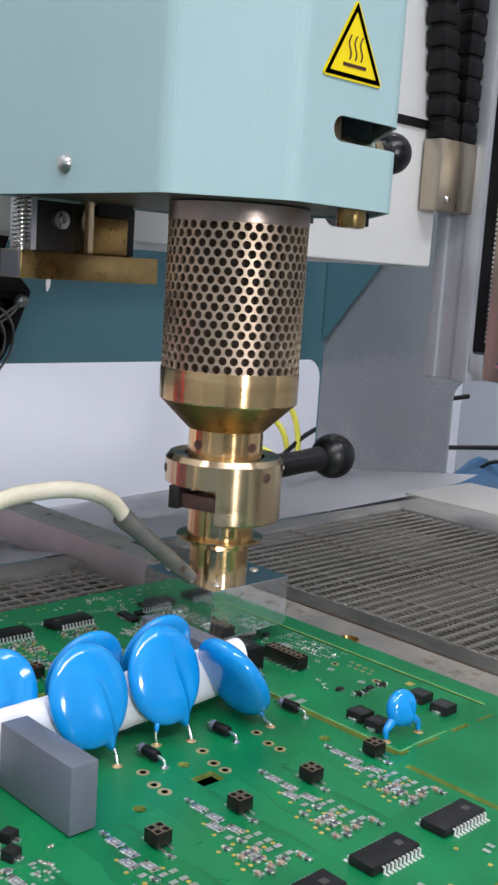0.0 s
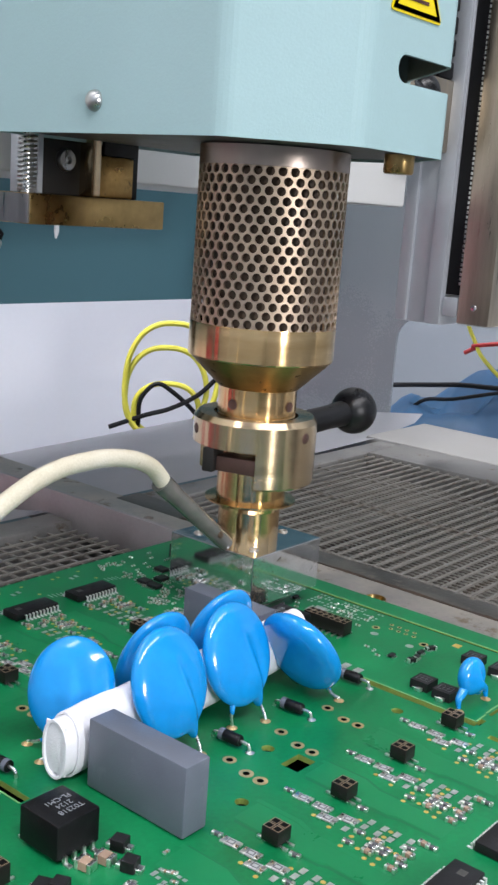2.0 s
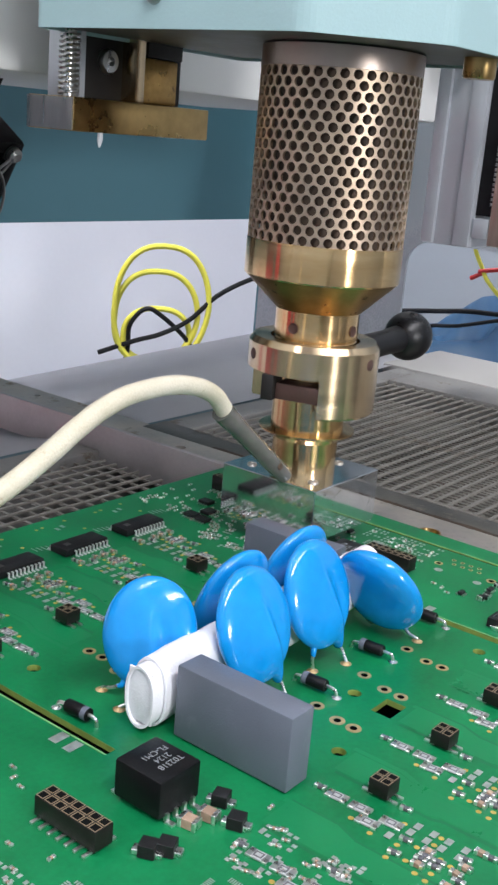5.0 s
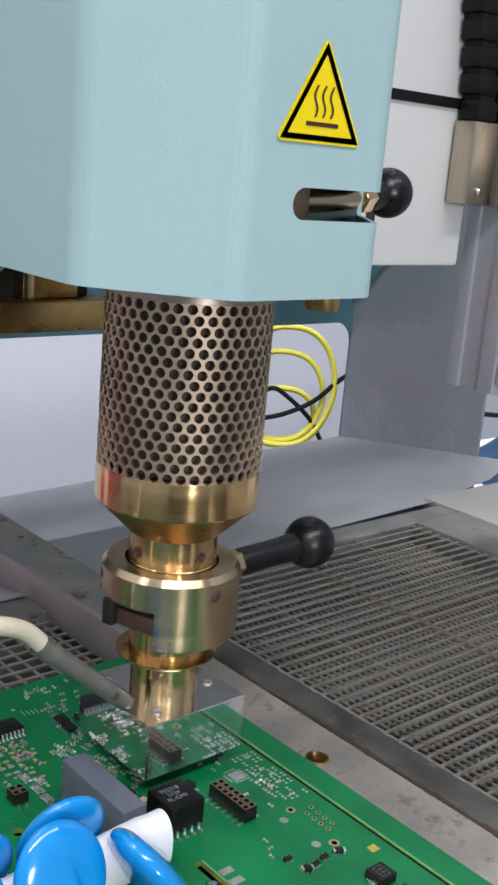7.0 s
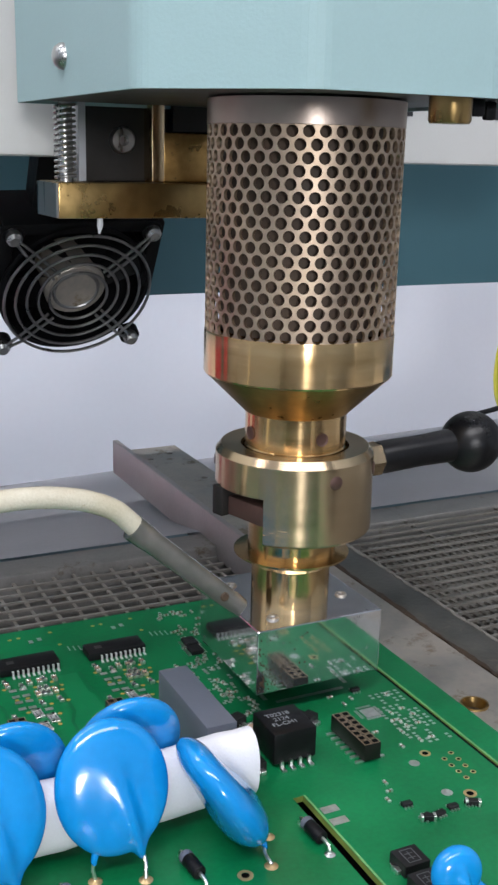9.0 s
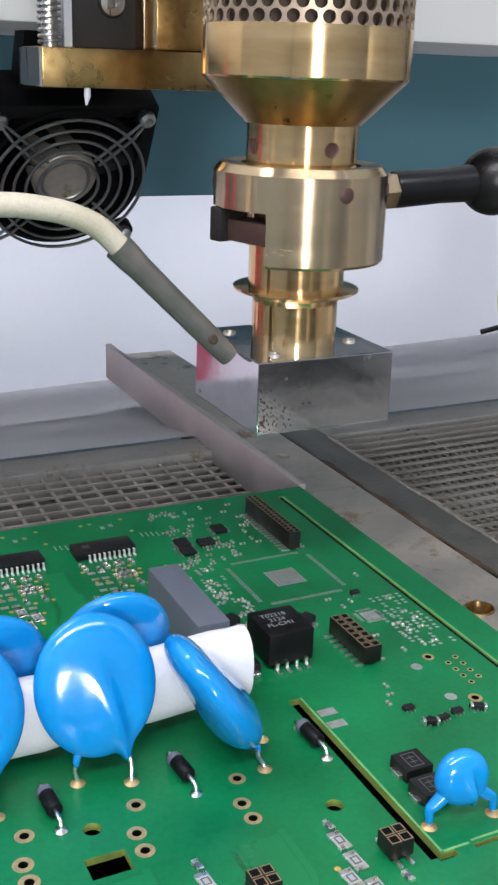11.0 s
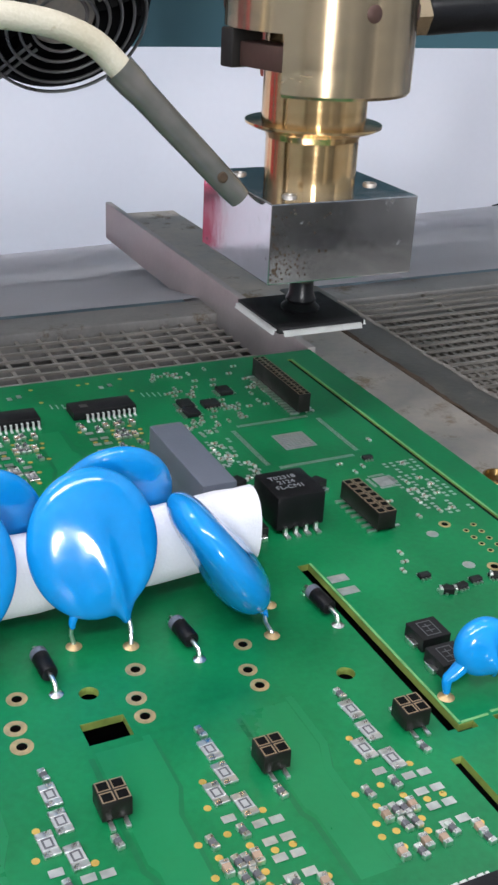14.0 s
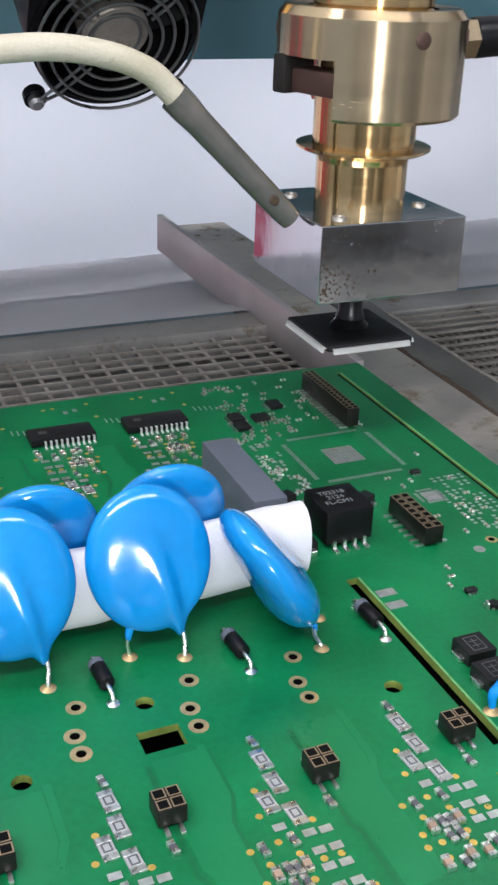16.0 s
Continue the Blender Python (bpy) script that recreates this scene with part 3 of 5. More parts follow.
part("spring", pipe([(0.2775 + 0.0031 * math.cos(a), 0.413 + 0.0031 * math.sin(a), 0.1405 + 0.0016 * a / (2 * math.pi)) for a in (k * math.pi / 6 for k in range(12 * 30))], 0.0005, 6), M["steel"], car, "thin coil spring")
part("rack", bx(0.2815, 0.2838, 0.412, 0.4275, 0.1402, 0.20, 0), M["alu"], car)
part("glue_drip", pipe([(0.2862, 0.4062, 0.1295), (0.2862, 0.4062, 0.127), (0.2858, 0.4060, 0.1245)], 0.001, 8, radii=[0.0009, 0.0010, 0.0003]), M["sleeve"], car, "white glue drip")

# ---- cooling fan ----
fan = thing("cooling_fan", "black cooling fan with a chrome wire guard", "fan")
rv, uv, fv = Vector((0.881, -0.473, 0)), Vector((0.130, 0.240, 0.962)), Vector((0.455, 0.848, -0.274))
ra, rb = 0.034 * rv + 0.025 * uv - 0.0075 * fv, 0.0193 * rv - 0.0157 * uv + 0.0349 * fv
fx = (ra + rb).normalized()
fz = fx.cross(ra - rb).normalized()
fy = fz.cross(fx)
fan.matrix_basis = Matrix.Translation((0.3190, 0.5430, 0.0895)) @ Matrix((fx, fy, fz)).transposed().to_4x4()
S = 0.035
b = lathe([(0.0325, -0.025), (0.0325, 0.0), (0.0345, 0.0), (0.0345, -0.025)], 48, closed=True)
part("duct", b, M["black"], fan)
for sx in (-1, 1):
    for sy in (-1, 1):
        x, y = sx * 0.0305, sy * 0.0305
        part("corner", moved(lathe([(0, -0.004), (0.0048, -0.004), (0.0048, 0.0), (0, 0.0)], 20), Matrix.Translation((x, y, 0))), M["black"], fan)
        part("bolt", moved(lathe([(0, 0.0042), (0.0022, 0.004), (0.0034, 0.0025), (0.0034, 0), (0, 0)], 18), Matrix.Translation((x, y, 0.0))), M["steel"], fan)
        for off in (-0.0017, 0.0017):
            ox, oy = -off * sy * 0.707, off * sx * 0.707
            part("guard_spoke", pipe([(x + ox * 0.3, y + oy * 0.3, 0.002), (x * 0.78 + ox, y * 0.78 + oy, 0.0038), (x * 0.36 + ox, y * 0.36 + oy, 0.0038)], 0.0007, 8), M["guard"], fan)
for x0, y0, w, h in ((-0.033, 0.017, 0.003, 0.018), (0.033, 0.017, 0.003, 0.018), (0, 0.033, 0.035, 0.003)):
    part("casing_side", bx(x0 - w, x0 + w, y0 - h, y0 + h, -0.025, -0.0005, 0.0008), M["black"], fan)
for r in (0.013, 0.018, 0.023, 0.028, 0.033):
    part("guard_ring", pipe([(r * math.cos(2 * math.pi * k / 48), r * math.sin(2 * math.pi * k / 48), 0.0045) for k in range(49)], 0.0007, 8), M["guard"], fan)
part("hub", lathe([(0, 0.0005), (0.0125, 0.0005), (0.0138, -0.001), (0.0138, -0.02)], 40), M["rail"], fan, "grey fan hub")
part("hub_rim", lathe([(0.0092, 0.0006), (0.0097, 0.0011), (0.0104, 0.0011), (0.0108, 0.0006)], 40), M["guard"], fan, "raised bright rim of the hub")
part("back_plate", lathe([(0, -0.0245), (0.0335, -0.0245), (0.0335, -0.026), (0, -0.026)], 32), M["black"], fan)
for k in range(7):
    b = bmesh.new()
    rows = []
    for j in range(5):
        r = 0.0138 + (0.0315 - 0.0138) * j / 4
        a = 0.25 * j / 4
        rows.append([b.verts.new((r * math.cos(a + d), r * math.sin(a + d), z)) for d, z in ((0, -0.002), (0.32, -0.010), (0.55, -0.019))])
    for p, q in zip(rows, rows[1:]):
        for i in range(2):
            b.faces.new((p[i], p[i + 1], q[i + 1], q[i]))
    bmesh.ops.solidify(b, geom=b.faces[:], thickness=0.001)
    blade = part("blade", moved(b, Matrix.Rotation(2 * math.pi * k / 7, 4, "Z")), M["black"], fan)
part("mount", bx(-0.02, 0.02, 0.036, 0.075, -0.024, -0.012), M["black"], fan, "black fan bracket")

# ---- hot-air head (keyed) ----
AX, AY = 0.3174, 0.3324
headm = thing("hot_air_head", "hot-air head with pale blue housing, perforated barrel and brass nozzle", "heater head", at=(AX, AY, 0))
HZ0, HZ1, SZ0, SZ1 = 0.1597, 0.375, 0.1797, 0.1877
E0, E1, E2, E3, E4, E5 = (-0.0549, 0.081), (-0.0549, -0.023), (-0.0269, -0.0526), (0.0205, -0.0526), (0.0480, -0.0200), (0.0480, 0.081)
b = bmesh.new()


def wallface(p, q, zs):
    b.faces.new([b.verts.new((*p, zs[0])), b.verts.new((*q, zs[0])), b.verts.new((*q, zs[1])), b.verts.new((*p, zs[1]))])


wallface(E0, E1, (HZ0, HZ1))
wallface(E1, E2, (HZ0, HZ1))
wallface(E4, E5, (HZ0, HZ1))
wallface(E5, E0, (HZ0, HZ1))
xs, rs, zc = -0.0113, (SZ1 - SZ0) / 2, (SZ0 + SZ1) / 2
b.faces.new([b.verts.new((x, E2[1], z)) for x, z in [(E2[0], HZ0), (E3[0], HZ0), (E3[0], SZ0), *[(xs + rs - rs * math.sin(radians(a)), zc - rs * math.cos(radians(a))) for a in range(0, 181, 15)], (E3[0], SZ1), (E3[0], HZ1), (E2[0], HZ1)]])
wallface(E3, E4, (HZ0, SZ0))
wallface(E3, E4, (SZ1, HZ1))
b.faces.new([b.verts.new((*p, HZ1)) for p in (E0, E1, E2, E3, E4, E5)])
bmesh.ops.remove_doubles(b, verts=b.verts[:], dist=0.00001)
bmesh.ops.recalc_face_normals(b, faces=b.faces)
house = part("housing", b, M["cover"], headm, "pale blue enamelled sheet housing", False)
md = house.modifiers.new("round", "BEVEL")
md.width, md.segments, md.limit_method, md.angle_limit = 0.0035, 4, "ANGLE", radians(25)
md = house.modifiers.new("sheet", "SOLIDIFY")
md.thickness, md.offset = 0.0014, -1
inner = [(x * 0.955, y * 0.955) for x, y in (E0, E1, E2, E3, E4, E5)]
part("base_plate", prism(inner, 0.1606, 0.1626), M["frame"], headm, "dark underside plate")
part("screw", moved(lathe([(0, 0.0028), (0.0012, 0.0027), (0.0022, 0.0022), (0.0032, 0.0010), (0.0034, 0)], 24), Matrix.Translation((E1[0], 0.0296, 0.1695)) @ Matrix.Rotation(radians(-90), 4, "Y")), M["steel"], house, "domed steel screw")
# warning sign on the front sheet
sx0, sx1, sxt, sz0, szt = 0.2981 - AX, 0.3272 - AX, 0.3124 - AX, 0.1984, 0.2234
FRONT = E2[1] - 0.0002


def tri(grow):
    c = Vector(((sx0 + sx1 + sxt) / 3, (2 * sz0 + szt) / 3))
    return [c + (Vector(p) - c) * grow for p in ((sx0, sz0), (sx1, sz0), (sxt, szt))]


def flat(points, depth, y):
    bb = prism(points, 0, depth)
    moved(bb, Matrix(((1, 0, 0, 0), (0, 0, -1, y), (0, 1, 0, 0), (0, 0, 0, 1))))
    bmesh.ops.recalc_face_normals(bb, faces=bb.faces)
    return bb


def rounded(pts, r):
    out = []
    n = len(pts)
    for k in range(n):
        p, a, c = pts[k], (pts[k - 1] - pts[k]).normalized(), (pts[(k + 1) % n] - pts[k]).normalized()
        out += [p + a * r, p + (a + c) * r * 0.35, p + c * r]
    return out


sign = part("warning_sign", flat(rounded(tri(1.0), 0.0016), 0.0003, FRONT), M["sign"], headm, "yellow triangular hot-surface warning sticker", False)
tri_i = tri(0.76)
bb = bmesh.new()
for k in range(3):
    a, c = tri(0.92)[k], tri(0.92)[(k + 1) % 3]
    e, f = tri_i[k], tri_i[(k + 1) % 3]
    bb.faces.new([bb.verts.new((p[0], FRONT - 0.0005, p[1])) for p in (a, c, f, e)])
bmesh.ops.solidify(bb, geom=bb.faces[:], thickness=0.0001)
part("border", bb, M["signblack"], sign, "dark border", False)
cx = (sx0 + sx1) / 2 + 0.0002
part("symbol_bar", flat([Vector((cx - 0.0055, 0.2025)), Vector((cx + 0.0055, 0.2025)), Vector((cx + 0.0055, 0.2035)), Vector((cx - 0.0055, 0.2035))], 0.0001, FRONT - 0.0005), M["signblack"], sign, "", False)
for k in (-1, 0, 1):
    bb = bmesh.new()
    pts = [(cx + k * 0.0027 + 0.0006 * math.sin(j / 12 * 2.2 * math.pi), 0.2046 + 0.0075 * j / 12) for j in range(13)]
    for (xa, za), (xb, zb) in zip(pts, pts[1:]):
        bb.faces.new([bb.verts.new((x, FRONT - 0.0005, z)) for x, z in ((xa - 0.00035, za), (xa + 0.00035, za), (xb + 0.00035, zb), (xb - 0.00035, zb))])
    part("heat_wave", bb, M["signblack"], sign, "", False)

# barrel
part("top_ring", lathe([(0.0248, 0.1535), (0.0254, 0.1538), (0.0254, 0.1600), (0.0210, 0.1600), (0.0210, 0.1535)], 72, closed=True), M["ringsteel"], headm, "plain steel ring", sharp=14)
nper, nrow, PR, PZ0, PZ1 = 40, 17, 0.0253, 0.1017, 0.1537
bm = bmesh.new()
dz = (PZ1 - PZ0) / nrow
for j in range(nrow):
    zc0 = PZ0 + dz * (j + 0.5)
    for i in range(nper):
        ac = 2 * math.pi * (i + 0.5 * (j % 2)) / nper
        w = math.pi / nper
        cell = []
        for k in range(16):
            a = 2 * math.pi * k / 16
            ca, sa = math.cos(a), math.sin(a)
            s = min(1 / max(abs(ca), 1e-6), 1 / max(abs(sa), 1e-6))
            cell.append((ac + w * ca * s, zc0 + dz / 2 * sa * s, ac + 0.00148 / PR * ca, zc0 + 0.00146 * sa))
        rings = []
        for r, pick in ((PR, 0), (PR, 2), (PR - 0.0009, 2), (PR - 0.0009, 0)):
            rings.append([bm.verts.new((r * math.cos(c[pick]), r * math.sin(c[pick]), c[pick + 1])) for c in cell])
        for p, q in zip(rings, rings[1:]):
            for k in range(16):
                bm.faces.new((p[k], p[(k + 1) % 16], q[(k + 1) % 16], q[k]))
bmesh.ops.remove_doubles(bm, verts=bm.verts[:], dist=0.000004)
part("perforated_barrel", bm, M["perf"], headm, "heat-tinted perforated steel barrel", False)
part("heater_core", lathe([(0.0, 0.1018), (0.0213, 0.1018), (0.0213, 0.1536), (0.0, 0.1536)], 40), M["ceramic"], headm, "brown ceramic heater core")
part("lower_band", lathe([(0.0245, 0.1020), (0.0254, 0.1018), (0.0255, 0.1012), (0.0255, 0.0905), (0.0252, 0.0900), (0.0235, 0.0900), (0.0235, 0.1020)], 80, closed=True), M["brass"], headm, "turned brass band", sharp=14)
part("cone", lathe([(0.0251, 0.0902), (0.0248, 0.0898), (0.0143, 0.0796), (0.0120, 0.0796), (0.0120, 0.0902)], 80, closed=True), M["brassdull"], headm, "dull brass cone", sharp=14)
part("neck", lathe([(0.0110, 0.0798), (0.0139, 0.0798), (0.0139, 0.0706), (0.0135, 0.0702), (0.0139, 0.0698), (0.0139, 0.0640), (0.0110, 0.0640)], 64, closed=True), M["brass"], headm, "turned brass neck", sharp=14)
for a in (-178, -88, 2, 92):
    m = Matrix.Rotation(radians(a), 4, "Z") @ Matrix.Translation((0.01365, 0, 0.0742)) @ Matrix.Rotation(radians(90), 4, "Y")
    part("neck_hole", moved(lathe([(0, 0.0003), (0.0014, 0.0003), (0.0018, 0.0006), (0.0018, 0)], 16), m), M["copperdark"], headm)
# collar with its cut-away side
part("collar_ring", lathe([(0.0150, 0.0700), (0.0204, 0.0702), (0.0219, 0.0683), (0.0219, 0.0597), (0.0150, 0.0597)], 80, closed=True), M["palebrass"], headm, "pale brass bayonet collar", sharp=14)
bm = bmesh.new()
prof = [(0.0150, 0.0599), (0.0219, 0.0599), (0.0219, 0.0474), (0.0214, 0.0467), (0.0150, 0.0467)]
rings = []
for k in range(61):
    a = radians(221 + 240 * k / 60)
    rings.append([bm.verts.new((r * math.cos(a), r * math.sin(a), z)) for r, z in prof])
for p, q in zip(rings, rings[1:]):
    for k in range(5):
        bm.faces.new((p[k], p[(k + 1) % 5], q[(k + 1) % 5], q[k]))
bm.faces.new(rings[0][::-1])
bm.faces.new(rings[-1])
bmesh.ops.recalc_face_normals(bm, faces=bm.faces)
part("collar_skirt", bm, M["palebrass"], headm, "pale brass skirt with cut-away side", sharp=14)
b = bx(0.0120, 0.0212, -0.0100, -0.0058, 0.0512, 0.0596, 0.0005)
part("locking_stop", moved(b, Matrix.Rotation(radians(196), 4, "Z")), M["scale"], headm, "blackened copper stop")
b = bx(0.0120, 0.0192, -0.0057, 0.0105, 0.0516, 0.0570, 0.0005)
part("locking_tab", moved(b, Matrix.Rotation(radians(196), 4, "Z")), M["copperdark"], headm, "oxidised copper locking tab")
for a in (-88, -36, 150):
    m = Matrix.Rotation(radians(a), 4, "Z") @ Matrix.Translation((0.0217, 0, 0.0645)) @ Matrix.Rotation(radians(90), 4, "Y")
    part("collar_pin", moved(lathe([(0, 0.0005), (0.0014, 0.0005), (0.0019, 0.0002), (0.0019, 0)], 16), m), M["copperdark"], headm)
part("inner_sleeve", lathe([(0.0095, 0.0642), (0.0124, 0.0642), (0.0124, 0.0392), (0.0095, 0.0392)], 56, closed=True), M["brass"], headm, sharp=14)
part("flange", lathe([(0.0105, 0.0366), (0.0120, 0.0370), (0.0150, 0.0379), (0.0163, 0.0386), (0.0163, 0.0391), (0.0125, 0.0394), (0.0105, 0.0394)], 64, closed=True), M["brass"], headm, "thin brass flange", sharp=14)
part("spigot", lathe([(0.0090, 0.0375), (0.0117, 0.0375), (0.0111, 0.0355), (0.0111, 0.0245), (0.0090, 0.0245)], 56, closed=True), M["brass"], headm, "brass spigot", sharp=14)


def lever(name, p, q, ball, label, nut=True):
    p, q = Vector(p), Vector(q)
    way = (q - p).normalized()
    turn = way.to_track_quat("Z", "Y").to_matrix().to_4x4()
    d = (q - p).length
    lv = part(name, moved(lathe([(0, 0), (0.0046, 0), (0.0048, 0.001), (0.0046, d * 0.45), (0.0050, d - ball * 0.75), (0, d - ball * 0.7)], 32), Matrix.Translation(p) @ turn), M["rubber"], headm, label)
    bb = bmesh.new()
    bmesh.ops.create_uvsphere(bb, u_segments=32, v_segments=20, radius=ball)
    part("ball_knob", moved(bb, Matrix.Translation(q)), M["rubber"], lv)
    if nut:
        part("hex_nut", moved(lathe([(0.0018, -0.0052), (0.0050, -0.0052), (0.0050, -0.0002), (0.0018, -0.0002)], 6, closed=True), Matrix.Translation(p) @ turn), M["palebrass"], lv, "hexagonal nut")
    return lv


lever("lever", (0.0268, -0.0012, 0.0632), (0.0585, -0.0022, 0.0652), 0.0092, "black lever with ball knob")
lever("upper_lever", (0.0560, -0.0138, 0.1851), (0.0685, -0.0115, 0.1865), 0.0080, "black upper ball knob in the slot")
part("lever_shaft", pipe([(0.004, -0.0335, 0.1834), (0.03, -0.0225, 0.1838), (0.0520, -0.0146, 0.1848)], 0.0036, 18), M["palebrass"], headm, "pale brass lever shaft")
# block behind the slot, coloured as if already in the housing's shade
part("inner_block", moved(lathe([(0, 0.172), (0.0195, 0.172), (0.0200, 0.1725), (0.0200, 0.1955), (0.0195, 0.196), (0, 0.196)], 48), Matrix.Translation((-0.008, -0.026, 0))), M["shadedbrass"], headm, "brown turned block behind the slot")
part("stud", moved(lathe([(0, 0.1545), (0.0046, 0.1545), (0.0050, 0.1552), (0.0050, 0.1605), (0, 0.1605)], 28), Matrix.Translation((0.0165, -0.0385, 0))), M["brassdull"], headm, "brass stud")
part("latch", bx(0.0235, 0.0285, -0.036, -0.0335, 0.1565, 0.1605, 0.0005), M["black"], headm)
part("latch", bx(0.0335, 0.0365, -0.030, -0.028, 0.1560, 0.1605, 0.0005), M["black"], headm)
# open box nozzle: four walls and a roof
BX0, BX1, BY0, BY1, BZ0, BZ1, TH = -0.0194, 0.0191, -0.0191, 0.0194, 0.0062, 0.0248, 0.0010
b = bx(BX0, BX1, BY0, BY1, BZ0, BZ1)
bmesh.ops.delete(b, geom=[f for f in b.faces if f.normal.z < -0.9 or f.calc_center_median().z < BZ0 + 1e-5], context="FACES_ONLY")
bmesh.ops.recalc_face_normals(b, faces=b.faces)
noz = part("box_nozzle", b, M["mirror"], headm, "polished stainless box nozzle with heat stains", False)
md = noz.modifiers.new("sheet", "SOLIDIFY")
md.thickness, md.offset = TH, -1
md = noz.modifiers.new("round", "BEVEL")
md.width, md.segments, md.limit_method = 0.0003, 2, "ANGLE"
# rust specks, thick near the front corner
b = bmesh.new()
specks = random.Random(3)
for k in range(150):
    x = BX0 + min(0.030, 0.0004 + specks.expovariate(1 / 0.0042))
    z, r = specks.uniform(BZ0 + 0.0006, BZ1 - 0.0012), specks.uniform(0.00006, 0.00034)
    z = BZ0 + 0.0006 + (z - BZ0 - 0.0006) * specks.choice((0.5, 1, 1))
    b.faces.new([b.verts.new((x + r * specks.uniform(0.5, 1.3) * math.cos(a), BY0 - 0.00003 - k * 2e-7, z + r * specks.uniform(0.5, 1.6) * math.sin(a))) for a in (2 * math.pi * j / 8 for j in range(8))])
tagged(part("rust_stain", b, M["rust"], noz, "brown rust specks along the front corner", False), kind="stuff")
for x, y in ((-0.012, -0.013), (0.0135, -0.006), (-0.013, 0.012), (0.013, 0.013)):
    part("rivet", moved(lathe([(0.0008, 0.0001), (0.0010, 0.0005), (0.0016, 0.0005), (0.0018, 0)], 16), Matrix.Translation((x, y, BZ1))), M["rail"], noz)

# ---- sensor cable beside the nozzle (keyed) ----
cable = thing("sensor_cable", "cream braided sensor cable with a grey shrink sleeve", "cable")
jn = Vector((0.2723, 0.3311, 0.0497))
tip = Vector((0.2995, 0.3270, 0.0262))
pts = smooth_path([jn, (0.2689, 0.3309, 0.0536), (0.2645, 0.3306, 0.0577), (0.2576, 0.3303, 0.0610), (0.2503, 0.3300, 0.0629), (0.2432, 0.3296, 0.0639), (0.2361, 0.3293, 0.0641), (0.2253, 0.3287, 0.0636), (0.2152, 0.3282, 0.0612), (0.2055, 0.3277, 0.0572), (0.1963, 0.3272, 0.0527), (0.180, 0.3264, 0.0460), (0.150, 0.325, 0.038), (0.10, 0.32, 0.034), (0.02, 0.31, 0.05), (-0.1, 0.30, 0.09)])
part("sheath", pipe(pts, 0.0028, 16), M["cream"], cable, "cream braided sheath")
way = (tip - jn).normalized()
sleeve = part("shrink_sleeve", pipe([Vector((0, 0, 0)) - way * 0.0035, way * 0.0005, way * 0.004, way * 0.012, tip - jn - way * 0.010, tip - jn - way * 0.003, tip - jn], 0.002, 18, radii=[0.0036, 0.0035, 0.0032, 0.0031, 0.0030, 0.0029, 0.0026]), M["shrink"], cable, "grey-green translucent shrink sleeve")
sleeve.location = jn
part("crimp", moved(lathe([(0.0, 0.0005), (0.0009, 0.0005), (0.0013, 0.0002), (0.0013, 0)], 14), Matrix.Translation(tip - jn - way * 0.007 + Vector((-0.0006, -0.0027, 0.0004))) @ Matrix.Rotation(radians(80), 4, "X")), M["rust"], sleeve)

# ---- lifted chip and suction cup (keyed) ----
chip = thing("flat_pack_chip", "square black flat-pack chip with fine tinned leads", "chip")
part("package", bx(-0.0120, 0.0120, -0.0120, 0.0120, 0.0003, 0.0019, 0.0003), M["ic"], chip, "flat black package")
one = None
for side in range(4):
    turn = Matrix.Rotation(radians(90 * side), 4, "Z")
    for k in range(44):
        m = turn @ pose((k - 21.5) * 0.0005, 0, 0)
        if one is None:
            bb = bx(-0.00014, 0.00014, -0.0128, -0.0119, 0.0009, 0.0012)
            bx(-0.00014, 0.00014, -0.0133, -0.0126, 0.0, 0.0003, bm=bb)
            bx(-0.00014, 0.00014, -0.0130, -0.0126, 0.0001, 0.0011, bm=bb)
            one = part("lead", bb, M["leadwhite"], chip, "", False)
            one.matrix_basis = m
        else:
            again(one, m)
cup = thing("suction_cup", "black rubber suction cup of the pick-up pipe", "suction cup")
part("rubber_cup", lathe([(0, 0.0), (0.0048, 0.0), (0.0050, 0.0007), (0.0036, 0.0020), (0.0039, 0.0028), (0.0032, 0.0044), (0.0030, 0.0075), (0, 0.0075)], 28), M["rubber"], cup)
part("pipe", lathe([(0, 0.006), (0.0016, 0.006), (0.0016, 0.030), (0, 0.030)], 20), M["brassdull"], cup, "thin brass pipe")

# ---- circuit board ----
board = thing("circuit_board", "green power-driver circuit board with blue disc capacitors", "circuit board")
BX, BY, CX, CY = (0.1146, 0.3572), (0.1667, 0.3967), 0.2363, 0.2817


def across(x, y):
    """The matching place in the other half of the layout, turned half round; the control ends sit a little further out."""
    dx, dy = (-0.0042, -0.0036) if x > 0.287 else (-0.0018, 0.0006)
    return 2 * CX - x + dx, 2 * CY - y + dy


def twice(items):
    return list(items) + [(*across(i[0], i[1]), *i[2:]) for i in items]


XK = [0.2053, 0.2324, 0.2595, 0.2866]
slots = [(0.2917, 0.2945, 0.2235, 0.2800), (0.2932, 0.2975, 0.2225, 0.2242), (0.3015, 0.3130, 0.2229, 0.2240), (0.3200, 0.3290, 0.2229, 0.2246), (0.3335, 0.3425, 0.2229, 0.2240),
         (0.2880, 0.2903, 0.1780, 0.2175), (0.3458, 0.3470, 0.2300, 0.3905), (0.2335, 0.2413, 0.2430, 0.2486)]
slots += [(u - (b - a), u, v - (d - c), v) for a, b, c, d in slots for u, v in (across(a, c),)]
